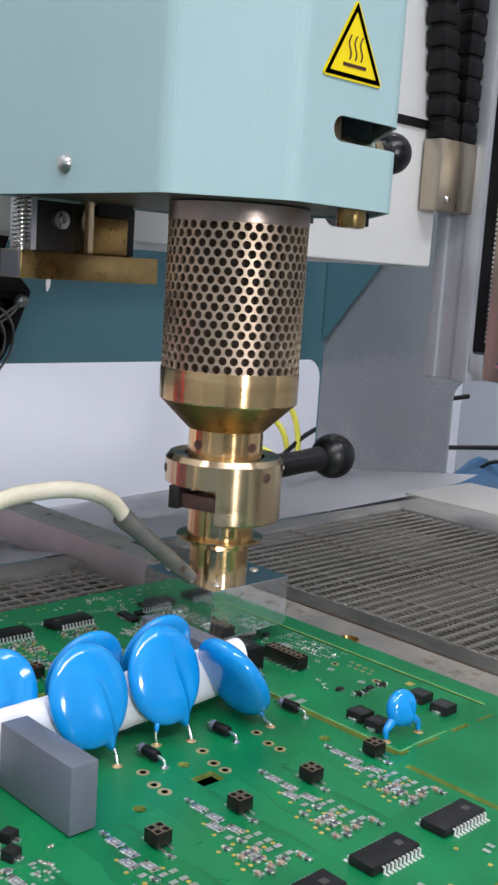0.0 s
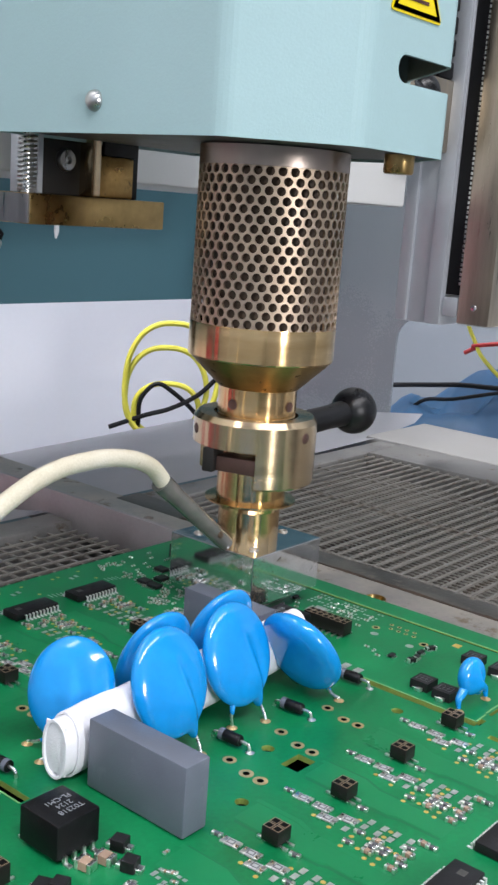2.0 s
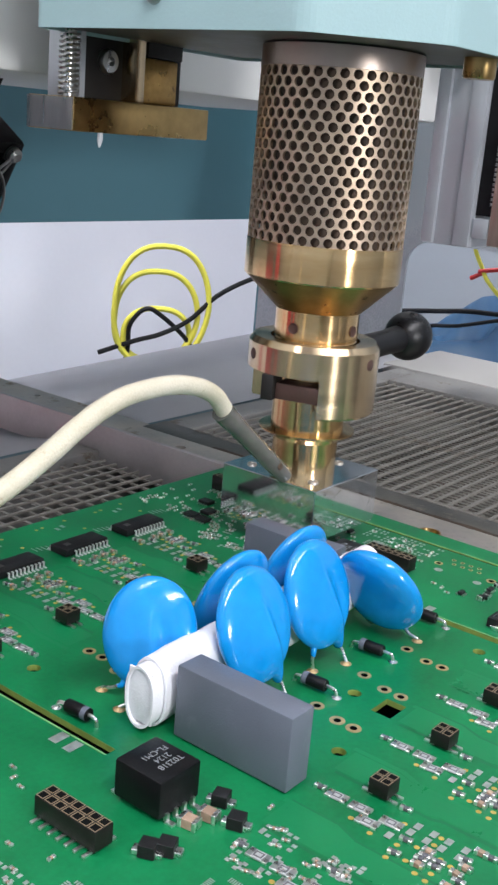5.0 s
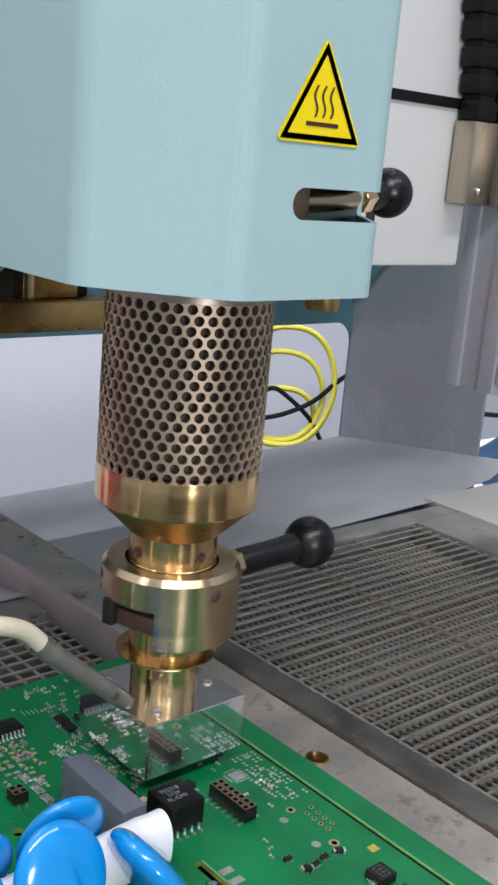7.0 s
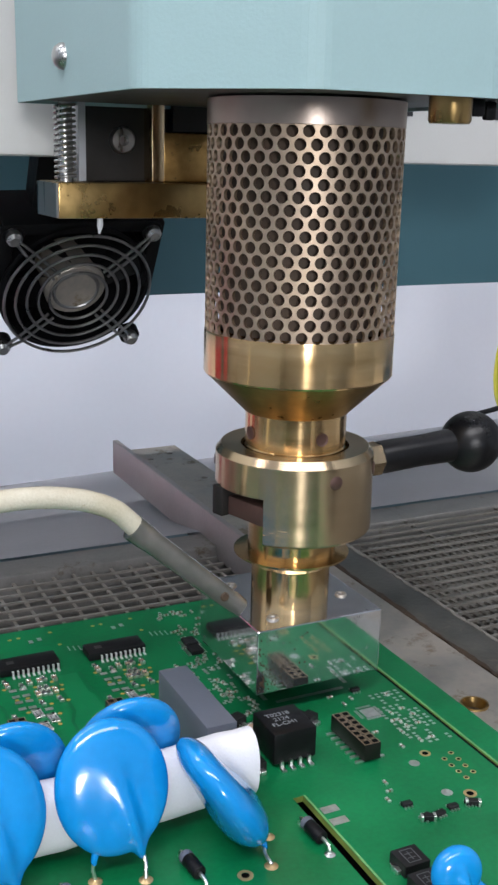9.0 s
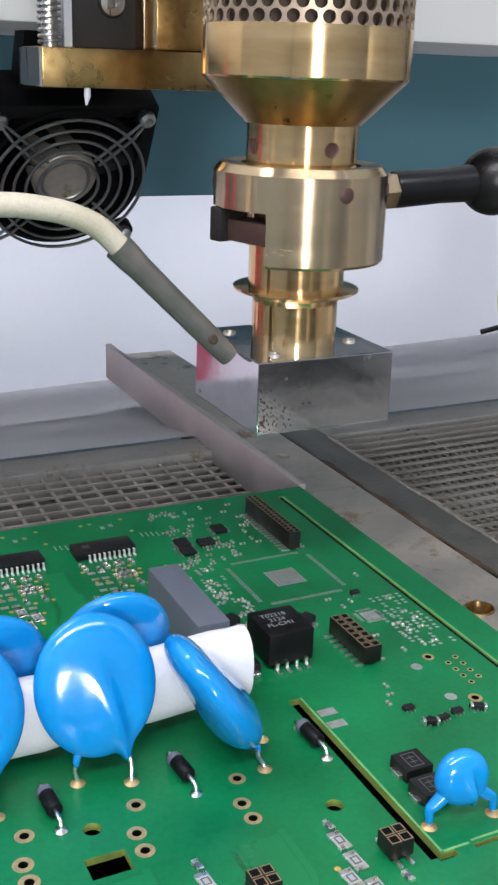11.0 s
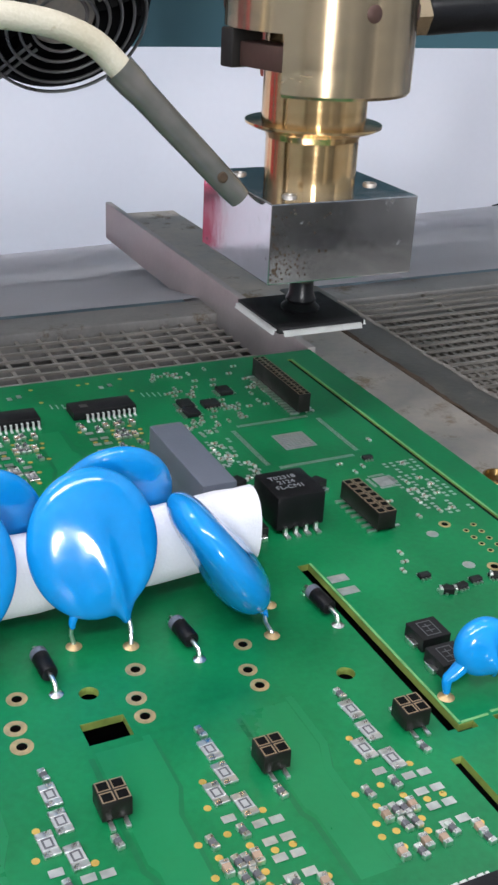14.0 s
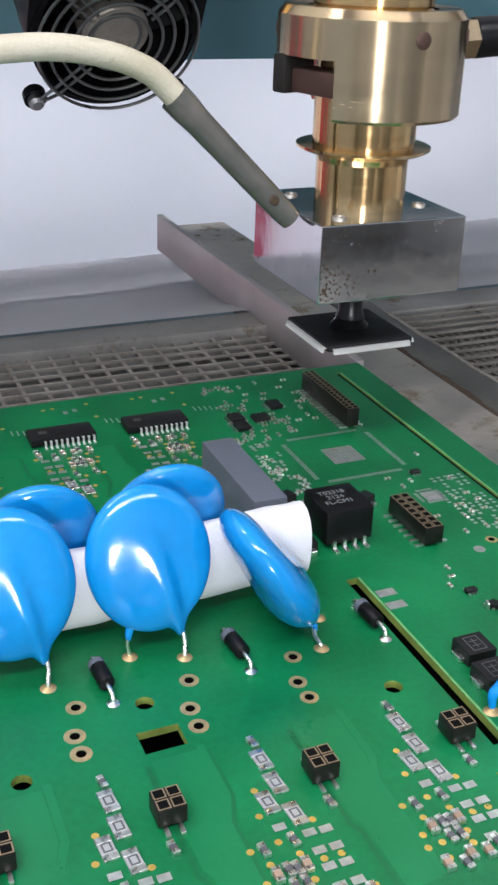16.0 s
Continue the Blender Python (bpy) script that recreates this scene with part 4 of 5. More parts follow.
# plated holes: x, y, hole radius, ring radius
plated = twice([(0.2254, 0.2591, 0.00092, 0.0019), (0.2233, 0.2517, 0.00092, 0.0020), (0.2232, 0.2470, 0.00092, 0.0020),
                (0.2474, 0.2593, 0.00092, 0.0019), (0.2448, 0.2516, 0.00092, 0.0019), (0.2446, 0.2466, 0.00092, 0.0019),
                (0.2690, 0.2590, 0.00090, 0.0018), (0.2666, 0.2516, 0.00090, 0.0018), (0.2667, 0.2468, 0.00090, 0.0018),
                (0.3328, 0.2839, 0.0008, 0.0015), (0.3325, 0.2644, 0.0009, 0.0017)]
               + [(x / 1e3, y / 1e3, 0.00045, 0.0008) for x, y in ((335.9, 279.7), (339.2, 281.4), (339.2, 278.2), (335.8, 276.5), (339.0, 275.0), (335.8, 273.5), (335.9, 270.4), (339.1, 271.9))])
bare = twice([(0.2375, 0.2560, 0.0018, 0), (0.2831, 0.2440, 0.0018, 0), (0.2123, 0.2439, 0.0018, 0)])
XA = sorted({*[round(v, 5) for v in (*BX, *[v for s in slots for v in s[:2]], *[v for h in plated + bare for v in (h[0] - max(h[3], h[2] * 1.2), h[0] + max(h[3], h[2] * 1.2))])]})
YA = sorted({*[round(v, 5) for v in (*BY, *[v for s in slots for v in s[2:]], *[v for h in plated + bare for v in (h[1] - max(h[3], h[2] * 1.2), h[1] + max(h[3], h[2] * 1.2))])]})
bm = bmesh.new()
seen = {}


def bv(x, y, z):
    k = (round(x, 6), round(y, 6), z)
    if k not in seen:
        seen[k] = bm.verts.new((x, y, z))
    return seen[k]


TB = -0.0016
solid = {}
for i, (xa, xb) in enumerate(zip(XA, XA[1:])):
    for j, (ya, yb) in enumerate(zip(YA, YA[1:])):
        mx, my = (xa + xb) / 2, (ya + yb) / 2
        cut = xb - xa < 1e-7 or yb - ya < 1e-7 or any(a < mx < b and c < my < d for a, b, c, d in slots)
        ring = any(abs(mx - h[0]) < max(h[3], h[2] * 1.2) and abs(my - h[1]) < max(h[3], h[2] * 1.2) for h in plated + bare)
        solid[i, j] = 0 if cut else (2 if ring else 1)
        if solid[i, j] == 1:
            bm.faces.new((bv(xa, ya, 0), bv(xb, ya, 0), bv(xb, yb, 0), bv(xa, yb, 0)))
            f = bm.faces.new((bv(xa, yb, TB), bv(xb, yb, TB), bv(xb, ya, TB), bv(xa, ya, TB)))
nx, ny = len(XA) - 1, len(YA) - 1
for (i, j), s in solid.items():
    if not s:
        continue
    xa, xb, ya, yb = XA[i], XA[i + 1], YA[j], YA[j + 1]
    for di, dj, p, q in ((-1, 0, (xa, yb), (xa, ya)), (1, 0, (xb, ya), (xb, yb)), (0, -1, (xa, ya), (xb, ya)), (0, 1, (xb, yb), (xa, yb))):
        if not solid.get((i + di, j + dj), 0):
            f = bm.faces.new((bv(*p, TB), bv(*q, TB), bv(*q, 0), bv(*p, 0)))
            f.material_index = 1
for x, y, r, rr in plated + bare:
    s, seg = max(rr, r * 1.2), 16
    sq = [(s, 0), (s, s), (0, s), (-s, s), (-s, 0), (-s, -s), (0, -s), (s, -s)]
    rings = []
    for z in (0, TB):
        rings.append([bm.verts.new((x + r * math.cos(2 * math.pi * k / seg), y + r * math.sin(2 * math.pi * k / seg), z)) for k in range(seg)])
        outer = [bm.verts.new((x + p, y + q, z)) for p, q in sq]
        for k in range(8):
            f = [outer[k], outer[(k + 1) % 8], rings[-1][(2 * k + 2) % seg], rings[-1][2 * k + 1], rings[-1][2 * k]]
            bm.faces.new(f if z == 0 else f[::-1])
    # plated hole walls get the black, as painted shade
    for k in range(seg):
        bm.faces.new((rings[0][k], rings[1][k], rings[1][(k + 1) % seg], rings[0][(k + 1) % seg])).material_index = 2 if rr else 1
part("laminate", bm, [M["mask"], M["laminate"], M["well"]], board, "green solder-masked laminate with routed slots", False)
ringmesh = {}
for x, y, r, rr in plated:
    if (r, rr) not in ringmesh:
        ringmesh[r, rr] = part("plated_ring", lathe([(r * 1.02, 0.00008), (rr, 0.00008), (rr, 0.0)], 20), M["copper"], board)
        ringmesh[r, rr].location = (x, y, 0)
    else:
        again(ringmesh[r, rr], pose(x, y, 0))

# black strip set into each groove for the shade between its walls
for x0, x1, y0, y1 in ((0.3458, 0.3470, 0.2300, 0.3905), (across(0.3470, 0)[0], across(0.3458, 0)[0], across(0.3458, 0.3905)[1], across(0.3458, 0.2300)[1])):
    part("groove_floor", bx(x0 + 0.00002, x1 - 0.00002, y0, y1, -0.0012, -0.00032), M["well"], board, "black strip standing in for the shade in the groove", False)

# thin pale green lines along the groove and slots
for x0, x1, y0, y1 in ((0.3471, 0.3477, 0.2300, 0.3905), (0.2946, 0.2951, 0.2247, 0.2800), (0.2952, 0.3010, 0.2243, 0.2248), (0.3018, 0.3190, 0.2247, 0.2252)):
    one = part("worn_edge", bx(x0, x1, y0, y1, 0.0, 0.00008), M["wornedge"], board, "thin pale green line along a cut edge", False)
    again(one, pose(2 * CX - 0.0042, 2 * CY - 0.0036, 0, 0, 0, 180))

# flat metal pads and gold dots, joined
pads, dots = bmesh.new(), bmesh.new()


def flatpad(bm_, x, y, w, h, z=0.00006, a=0.0):
    c, s = math.cos(radians(a)), math.sin(radians(a))
    bm_.faces.new([bm_.verts.new((x + p * c - q * s, y + p * s + q * c, z)) for p, q in ((-w, -h), (w, -h), (w, h), (-w, h))])


def dot(bm_, x, y, r, z=0.00006, n=10):
    bm_.faces.new([bm_.verts.new((x + r * math.cos(2 * math.pi * k / n), y + r * math.sin(2 * math.pi * k / n), z)) for k in range(n)])


# ---- small parts, each built once at the origin ----
def kit_part(name, pieces, label=""):
    """pieces: (sub-part name, bmesh, material); the first one is the part."""
    top = None
    for nm, bm_, ma in pieces:
        ob = part(nm if top else name, bm_, ma, top or board, "" if top else label)
        top = top or ob
    return top


def place(top, spots):
    """Copies of a part with its sub-parts; the first spot takes the original."""
    for k, (x, y, a) in enumerate(spots):
        m = pose(x, y, 0, 0, 0, a)
        if k == 0:
            top.matrix_basis = m
        else:
            copy_thing(top, m)


# gull-wing driver chips
def driver_ic():
    L, W = 0.0090, 0.00375
    pieces = [("driver_ic", bx(-L, L, -W, W, 0.0002, 0.0026, 0.0003), M["ic"])]
    top = kit_part("driver_ic", pieces, "black driver chip with a row of tinned leads")
    one = None
    for sy in (-1, 1):
        for k in range(10):
            x = (k - 4.5 + (1.0 if sy < 0 else -1.0)) * 0.0015
            if one is None:
                b = bx(-0.00028, 0.00028, -W - 0.0006, -W + 0.0002, 0.0015, 0.0018)
                bx(-0.00028, 0.00028, -W - 0.0008, -W - 0.0005, 0.0001, 0.0018, bm=b)
                bx(-0.00034, 0.00034, -W - 0.0019, -W - 0.0005, 0.0, 0.0003, bm=b)
                one = part("lead", b, M["leadwhite"], top, "", False)
                one.location = (x, 0, 0)
            else:
                again(one, pose(x, 0, 0, 0, 0, 0 if sy < 0 else 180))
    part("chip_mark", bx(0.0040, 0.0062, -0.0012, 0.0008, 0.0026, 0.00263), M["frame"], top, "", False)
    return top


ICX = [0.1934, 0.2205, 0.2476, 0.2758]
place(driver_ic(), [(x - 0.0031, 0.1899, 0) for x in ICX] + [(across(x, 0)[0], 0.3708, 180) for x in ICX])


def pin_header(nx_, ny_, pitch, height, feet, label):
    hx, hy = nx_ * pitch / 2, ny_ * pitch / 2
    name = "pin_socket"
    top = kit_part(name, [(name, bx(-hx, hx, -hy, hy, 0.0007, height, 0.0002), M["header"])], label)
    rim, well = None, None
    for i in range(nx_):
        for j in range(ny_):
            x, y = (i - (nx_ - 1) / 2) * pitch, (j - (ny_ - 1) / 2) * pitch
            if rim is None:
                r = pitch * 0.44
                b = bmesh.new()
                for q, s in ((r, r * 0.78),):
                    o = [b.verts.new((p * q, t * q, height + 0.00012)) for p, t in ((-1, -1), (1, -1), (1, 1), (-1, 1))]
                    n = [b.verts.new((p * s, t * s, height + 0.00012)) for p, t in ((-1, -1), (1, -1), (1, 1), (-1, 1))]
                    w = [b.verts.new((v.co.x, v.co.y, height + 0.00002)) for v in n]
                    for k in range(4):
                        b.faces.new((o[k], o[(k + 1) % 4], n[(k + 1) % 4], n[k]))
                rim = part("contact_rim", b, M["socket"], top, "", False)
                rim.location = (x, y, 0)
                # flat black plate painted in for the dark of the contact hole
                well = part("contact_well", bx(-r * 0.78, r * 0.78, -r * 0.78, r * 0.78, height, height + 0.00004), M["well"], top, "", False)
                well.location = (x, y, 0)
            else:
                again(rim, pose(x, y, 0))
                again(well, pose(x, y, 0))
    foot = None
    for i in range(nx_):
        for s in (-1, 1):
            x = (i - (nx_ - 1) / 2) * pitch
            if foot is None:
                b = bx(-0.0004, 0.0004, -hy - 0.0019, -hy + 0.0008, 0.0, 0.0006, 0.0001)
                foot = part("foot", b, M["tin"], top, "", False)
                foot.location = (x, 0, 0)
            else:
                again(foot, pose(x, 0, 0, 0, 0, 0 if s < 0 else 180))
    return top


place(pin_header(2, 2, 0.00245, 0.0042, True, "small black four-way pin socket"), [(x, 0.2279, 0) for x in XK] + [(across(x, 0)[0], 0.3335, 180) for x in XK])
place(pin_header(7, 2, 0.00245, 0.0052, True, "black fourteen-way pin socket"), [(0.3178, 0.2944, 90), (*across(0.3178, 0.2944), 270)])
place(pin_header(16, 2, 0.0019, 0.0062, True, "long black thirty-two-way pin socket"), [(0.3308, 0.3660, 90), (*across(0.3308, 0.3660), 270)])


def coupling_transformer():
    top = kit_part("signal_transformer", [("t", bx(-0.0061, 0.0061, -0.0064, 0.0064, 0.0012, 0.0098, 0.0006), M["black"])], "black moulded signal transformer with gold pins")
    one = None
    for s in (-1, 1):
        for k in range(4):
            x = (k - 1.5) * 0.0026
            if one is None:
                b = bx(-0.0004, 0.0004, -0.0070, -0.0060, 0.0004, 0.0022)
                bx(-0.0006, 0.0006, -0.0086, -0.0064, 0.0, 0.0006, 0.0001, bm=b)
                one = part("pin", b, M["tin"], top, "", False)
                one.location = (x, 0, 0)
            else:
                again(one, pose(x, 0, 0, 0, 0, 0 if s < 0 else 180))
    for k, (t, y) in enumerate((("T02318", 0.0026), ("2124", 0.0003), ("FL-CM1", -0.0020))):
        lettering(t, 0.0022, M["print"], top, pose(-0.0008, y, 0.00985))
    return top


place(coupling_transformer(), [(0.2990, 0.2990, 0), (*across(0.2990, 0.2990), 180)])


def film_cap():
    top = kit_part("film_capacitor", [("t", bx(-0.0040, 0.0040, -0.0160, 0.0160, 0.0004, 0.0182, 0.0004), M["greybox"])], "grey box film capacitor")
    return top


place(film_cap(), [(0.1938, 0.2586, 0), (*across(0.1938, 0.2586), 180)])


# axial diodes
def diode():
    top = kit_part("axial_diode", [("t", moved(lathe([(0, -0.0034), (0.0014, -0.0034), (0.0016, -0.0031), (0.0016, 0.0031), (0.0014, 0.0034), (0, 0.0034)], 24), pose(0, 0.0005, 0.0021, 90)), M["black"])], "black axial diode with bent leads")
    part("cathode_band", moved(lathe([(0.00163, 0.0018), (0.00165, 0.0019), (0.00165, 0.0032), (0.00163, 0.0033)], 24), pose(0, 0.0005, 0.0021, -90)), M["greybox"], top, "grey cathode band")
    part("lead", pipe(smooth_path([(0, -0.0028, 0.0021), (0, -0.0044, 0.0021), (0, -0.0057, 0.0016), (0, -0.0062, -0.0005)], 4), 0.00045, 8), M["tin"], top)
    part("lead", pipe(smooth_path([(0, 0.0038, 0.0021), (0, 0.0052, 0.0020), (0, 0.0062, 0.0015), (0, 0.0066, -0.0005)], 4), 0.00045, 8), M["tin"], top)
    part("solder_joint", moved(lathe([(0.0013, 0.0001), (0.0007, 0.0004), (0, 0.0007)], 14), pose(0, -0.0062, 0)), M["tin"], top)
    return top


place(diode(), [(x, y, a if k < 3 else a + 180) for k, (x, y, a) in enumerate(twice([(0.2318, 0.2640, 3), (0.2590, 0.2640, 5), (0.2888, 0.2640, 4)]))])


# ---- blue disc capacitors ----
def disc_bmesh(R, T, tall=1.16, belly=0.16, crease=1.0):
    """A lens-like dipped disc in the x, z plane, with two drips towards its leads."""
    b = bmesh.new()
    bmesh.ops.create_uvsphere(b, u_segments=88, v_segments=52, radius=1.0)
    for v in b.verts:
        x, y, z = v.co
        q = math.hypot(x, z)
        f = (1 - q ** 4) ** 0.5 if q < 1 else 0
        full = 0.8 if belly > 0.5 else 0.45
        th = T * (full * f + (1 - full) * math.sqrt(max(0, 1 - q * q)))
        bulge = 1 + belly * max(0, -z + (0.5 if belly > 0.5 else 0)) ** 2 * (1 - 0.8 * q)
        u = x - 0.04 - 0.26 * (0.35 - z)
        fold = 1.15 * math.exp(-(u / (0.30 if u < 0 else 0.11)) ** 2) - 0.55 * math.exp(-((u - 0.24) / 0.16) ** 2)
        ridge = T * 0.40 * fold * min(1.0, max(0, 0.55 - z)) * (1 - q ** 4) * crease
        drip = 0.20 * math.exp(-((x - 0.40) / 0.11) ** 2) * min(1, max(0, -z - 0.62) / 0.25) ** 1.5
        v.co = Vector((x * R, (1 if y >= 0 else -1) * th * bulge if abs(y) > 1e-6 else 0, (z - drip) * R * tall))
        if y < 0:
            v.co.y -= ridge
    return b


def disc_capacitor(a, c, centre, R, T, label, tall=1.17, facing=None, belly=0.16):
    """Lead holes a and c, the disc's centre."""
    a, c, centre = Vector((*a, 0)), Vector((*c, 0)), Vector(centre)
    ex = Vector(facing).normalized() if facing else (c - a).normalized()
    ez = centre - (a + c) / 2
    ez = (ez - ex * ez.dot(ex)).normalized()
    ey = ez.cross(ex)
    turn = Matrix((ex, ey, ez)).transposed().to_4x4()
    half = (c - a).length / 2
    b = moved(disc_bmesh(R, T, tall, belly, 0.25 if belly > 0.5 else 1.0), Matrix.Translation(centre) @ turn)
    top = part("disc_capacitor", b, M["blue"], board, label)
    for s, foot in ((-1, a), (1, c)):
        low = centre + turn.to_3x3() @ Vector((s * half * 0.98, 0, -R * tall * 0.98))
        mid = centre + turn.to_3x3() @ Vector((s * half * 0.80, 0, -R * tall * 0.80))
        up = centre + turn.to_3x3() @ Vector((s * half * 0.45, 0, -R * tall * 0.45))
        part("dipped_neck", pipe(smooth_path([up, mid, low, low * (0.78 if R > 0.008 else 0.3) + foot * (0.22 if R > 0.008 else 0.7)], 4), 0.001, 12, radii=[(0.0012 if R > 0.008 else 0.0016) * (1 - 0.55 * k / 12) for k in range(13)]), M["blue"], top)
        part("lead", pipe(smooth_path([low, low * 0.55 + foot * 0.45 + Vector((0.0004 * s, 0, 0)), foot + Vector((0, 0, 0.0006)), foot - Vector((0, 0, 0.0015))], 4), 0.00045, 8), M["tin"], top)
        part("solder_joint", moved(lathe([(0.0016, 0.0001), (0.0010, 0.0004), (0, 0.0010)], 14), Matrix.Translation(foot)), M["copper"], top)
    return top


CAPS = [((0.2390, 0.2700), (0.2490, 0.2662), (0.2445, 0.2746, 0.0188)), ((0.2120, 0.2700), (0.2220, 0.2662), (0.2175, 0.2746, 0.0188))]
for a, c, m in CAPS:
    disc_capacitor(a, c, m, 0.0124, 0.0036, "large glossy blue disc capacitor leaning on the white sleeve", facing=(0.997, -0.07, 0))
    disc_capacitor(across(*a), across(*c), (*across(*m[:2]), m[2]), 0.0124, 0.0036, "large glossy blue disc capacitor behind the white sleeve", facing=(-0.997, 0.07, 0))
disc_capacitor((0.2755, 0.2595), (0.2795, 0.2690), (0.2676, 0.2690, 0.0150), 0.0130, 0.0041, "glossy blue disc capacitor tipped over against the sleeve", facing=(-0.03, 0.999, 0), belly=0.6)
disc_capacitor((0.1926, 0.3007), (0.1892, 0.2912), (0.2000, 0.2928, 0.0160), 0.0116, 0.0036, "glossy blue disc capacitor leaning by the sleeve end", facing=(0.5, -0.86, 0))
disc_capacitor((0.2966, 0.2312), (0.3105, 0.2296), (0.3036, 0.2318, 0.0090), 0.0057, 0.0028, "small blue disc capacitor on bent legs", 1.0)

# ---- white sleeve roll between the capacitors ----
roll = thing("insulating_sleeve", "white woven insulating sleeve lying between the capacitors", "sleeve")


def flat_tube(x0, x1, y, z, ry, rz, th, lean=0.0):
    b = bmesh.new()
    rows = []
    for x in (x0, x0 + 0.0004, *[x0 + (x1 - x0) * k / 24 for k in range(1, 24)], x1 - 0.0004, x1):
        wob = 0.0002 * math.sin(x * 900) + 0.0003 * math.sin(x * 260)
        rows.append([[b.verts.new((x, y + wob + (ry - d) * math.cos(t) + lean * (rz - d) * math.sin(t), z + 0.035 * (x - 0.1885) + (rz - d) * (abs(math.sin(t)) ** 0.8) * (1 if math.sin(t) >= 0 else -1))) for t in (2 * math.pi * k / 36 for k in range(36))] for d in (0, th)])
    for p, q in zip(rows, rows[1:]):
        for s in (0, 1):
            for k in range(36):
                f = (p[s][k], p[s][(k + 1) % 36], q[s][(k + 1) % 36], q[s][k])
                b.faces.new(f if s == 0 else f[::-1])
    for e, fl in ((rows[0], 1), (rows[-1], 0)):
        for k in range(36):
            f = (e[0][k], e[0][(k + 1) % 36], e[1][(k + 1) % 36], e[1][k])
            b.faces.new(f[::-1] if fl else f)
    bmesh.ops.recalc_face_normals(b, faces=b.faces)
    return b


part("outer_layer", flat_tube(0.1885, 0.2808, 0.2817, 0.0090, 0.0052, 0.0085, 0.0006), M["sleeve"], roll, "white woven outer layer")
part("inner_layer", flat_tube(0.1850, 0.2795, 0.2817, 0.0090, 0.0044, 0.0077, 0.0006), M["sleeve"], roll)
part("end_fold", bx(0.1856, 0.1862, 0.2780, 0.2854, 0.0025, 0.0155, 0.0002), M["sleeve"], roll, "folded sleeve end")

# ---- surface-mount parts ----
def block_part(name, l, w, h, material, ends, label="", tab=0.0):
    top = kit_part(name, [("t", bx(-w / 2, w / 2, -l / 2 + ends, l / 2 - ends, 0.0001, h, 0.00008, 1), material)], label)
    if tab:
        # moulded body with short tabs folded under its ends
        e = part("solder_tab", bx(-w * tab / 2, w * tab / 2, -l / 2 - 0.0006, -l / 2 + ends + 0.0002, 0.0, h * 0.42, 0.0001, 1), M["tin"], top)
        again(e, pose(0, 0, 0, 0, 0, 180))
        return top
    b = bx(-w / 2 - 0.00008, w / 2 + 0.00008, -l / 2 - 0.0003, -l / 2 + ends, 0.0, h * 1.02, 0.0001, 1)
    e = part("solder_end", b, M["tin"], top)
    again(e, pose(0, 0, 0, 0, 0, 180))
    return top


CH = [(XK[k], 0) for k in range(4)] + [(across(XK[k], 0)[0], 180) for k in range(4)] + [(0.1782, 0)]


def spots(offsets, turn=0):
    out = []
    for x0, a in CH:
        for dx, y in offsets:
            if a:
                out.append((x0 - dx / 1e3, across(0, y / 1e3)[1], 180 + turn))
            else:
                out.append((x0 + dx / 1e3, y / 1e3, turn))
    return out


cr = block_part("chip_resistor", 0.0044, 0.0025, 0.0006, M["filmbody"], 0.0011, "pale chip resistor with a dark framed mark")
bf = bmesh.new()
for fx0, fx1, fy0, fy1 in ((-0.0008, 0.0008, -0.0010, -0.0007), (-0.0008, 0.0008, 0.0007, 0.0010), (-0.0008, -0.0005, -0.0007, 0.0007), (0.0005, 0.0008, -0.0007, 0.0007)):
    bx(fx0, fx1, fy0, fy1, 0.0006, 0.00064, bm=bf)
part("mark_frame", bf, M["resist"], cr, "", False)
place(cr, spots([(-8.0, 234.4), (-8.0, 228.5), (-11.0, 224.9), (-7.8, 221.1)], 4))
place(block_part("chip_component", 0.0022, 0.0011, 0.0009, M["resist"], 0.0006), spots([(-7.8, 238.8), (-1.4, 221.3), (-15.6, 215.8), (-10.4, 216.1), (-13.6, 210.9), (-12.2, 210.7), (-13.8, 207.8), (-12.0, 207.8), (-14.4, 202.3), (-7.5, 204.3), (-3.4, 200.8)], 8))
place(block_part("chip_capacitor", 0.0022, 0.0013, 0.0011, M["chipcap"], 0.0005), spots([(-15.6, 210.5), (-10.6, 210.8), (-12.8, 203.6), (-17.3, 203.2), (-9.9, 203.1), (-3.5, 202.9)], 0))
for x, y, a in spots([(-11.3, 219.5), (-7.3, 216.8), (-4.5, 216.6), (-7.4, 213.0), (-4.5, 212.9), (-7.4, 209.6), (-4.5, 209.5), (-7.5, 205.7), (-4.5, 205.7)]):
    flatpad(pads, x, y, 0.0011, 0.00075, 0.0002)
for x, y, a in spots([(-11.9, 228.3), (-13.4, 222.8), (-5.6, 219.2), (-17.6, 216.5), (-12.7, 216.8), (-10.5, 213.5), (-15.7, 213.1), (-7.4, 211.3), (-4.4, 211.3), (-10.5, 208.2), (-17.7, 209.9), (-15.6, 207.5), (-18.3, 207.3), (-11.0, 205.7), (-16.2, 204.4), (-2.4, 204.0)]):
    dot(dots, x, y, 0.00066)

# components on the control side
sot = kit_part("small_transistor", [("t", bx(-0.0014, 0.0014, -0.0008, 0.0008, 0.0002, 0.0012, 0.0002, 1), M["ic"])])
one = part("lead", bx(-0.0002, 0.0002, -0.0014, -0.0007, 0, 0.0005), M["tin"], sot, "", False)
one.location = (-0.0009, 0, 0)
for x, a in ((0, 0), (0.0009, 0), (-0.0009, 180), (0.0009, 180)):
    again(one, pose(x, 0, 0, 0, 0, a))
rnd = random.Random(4)
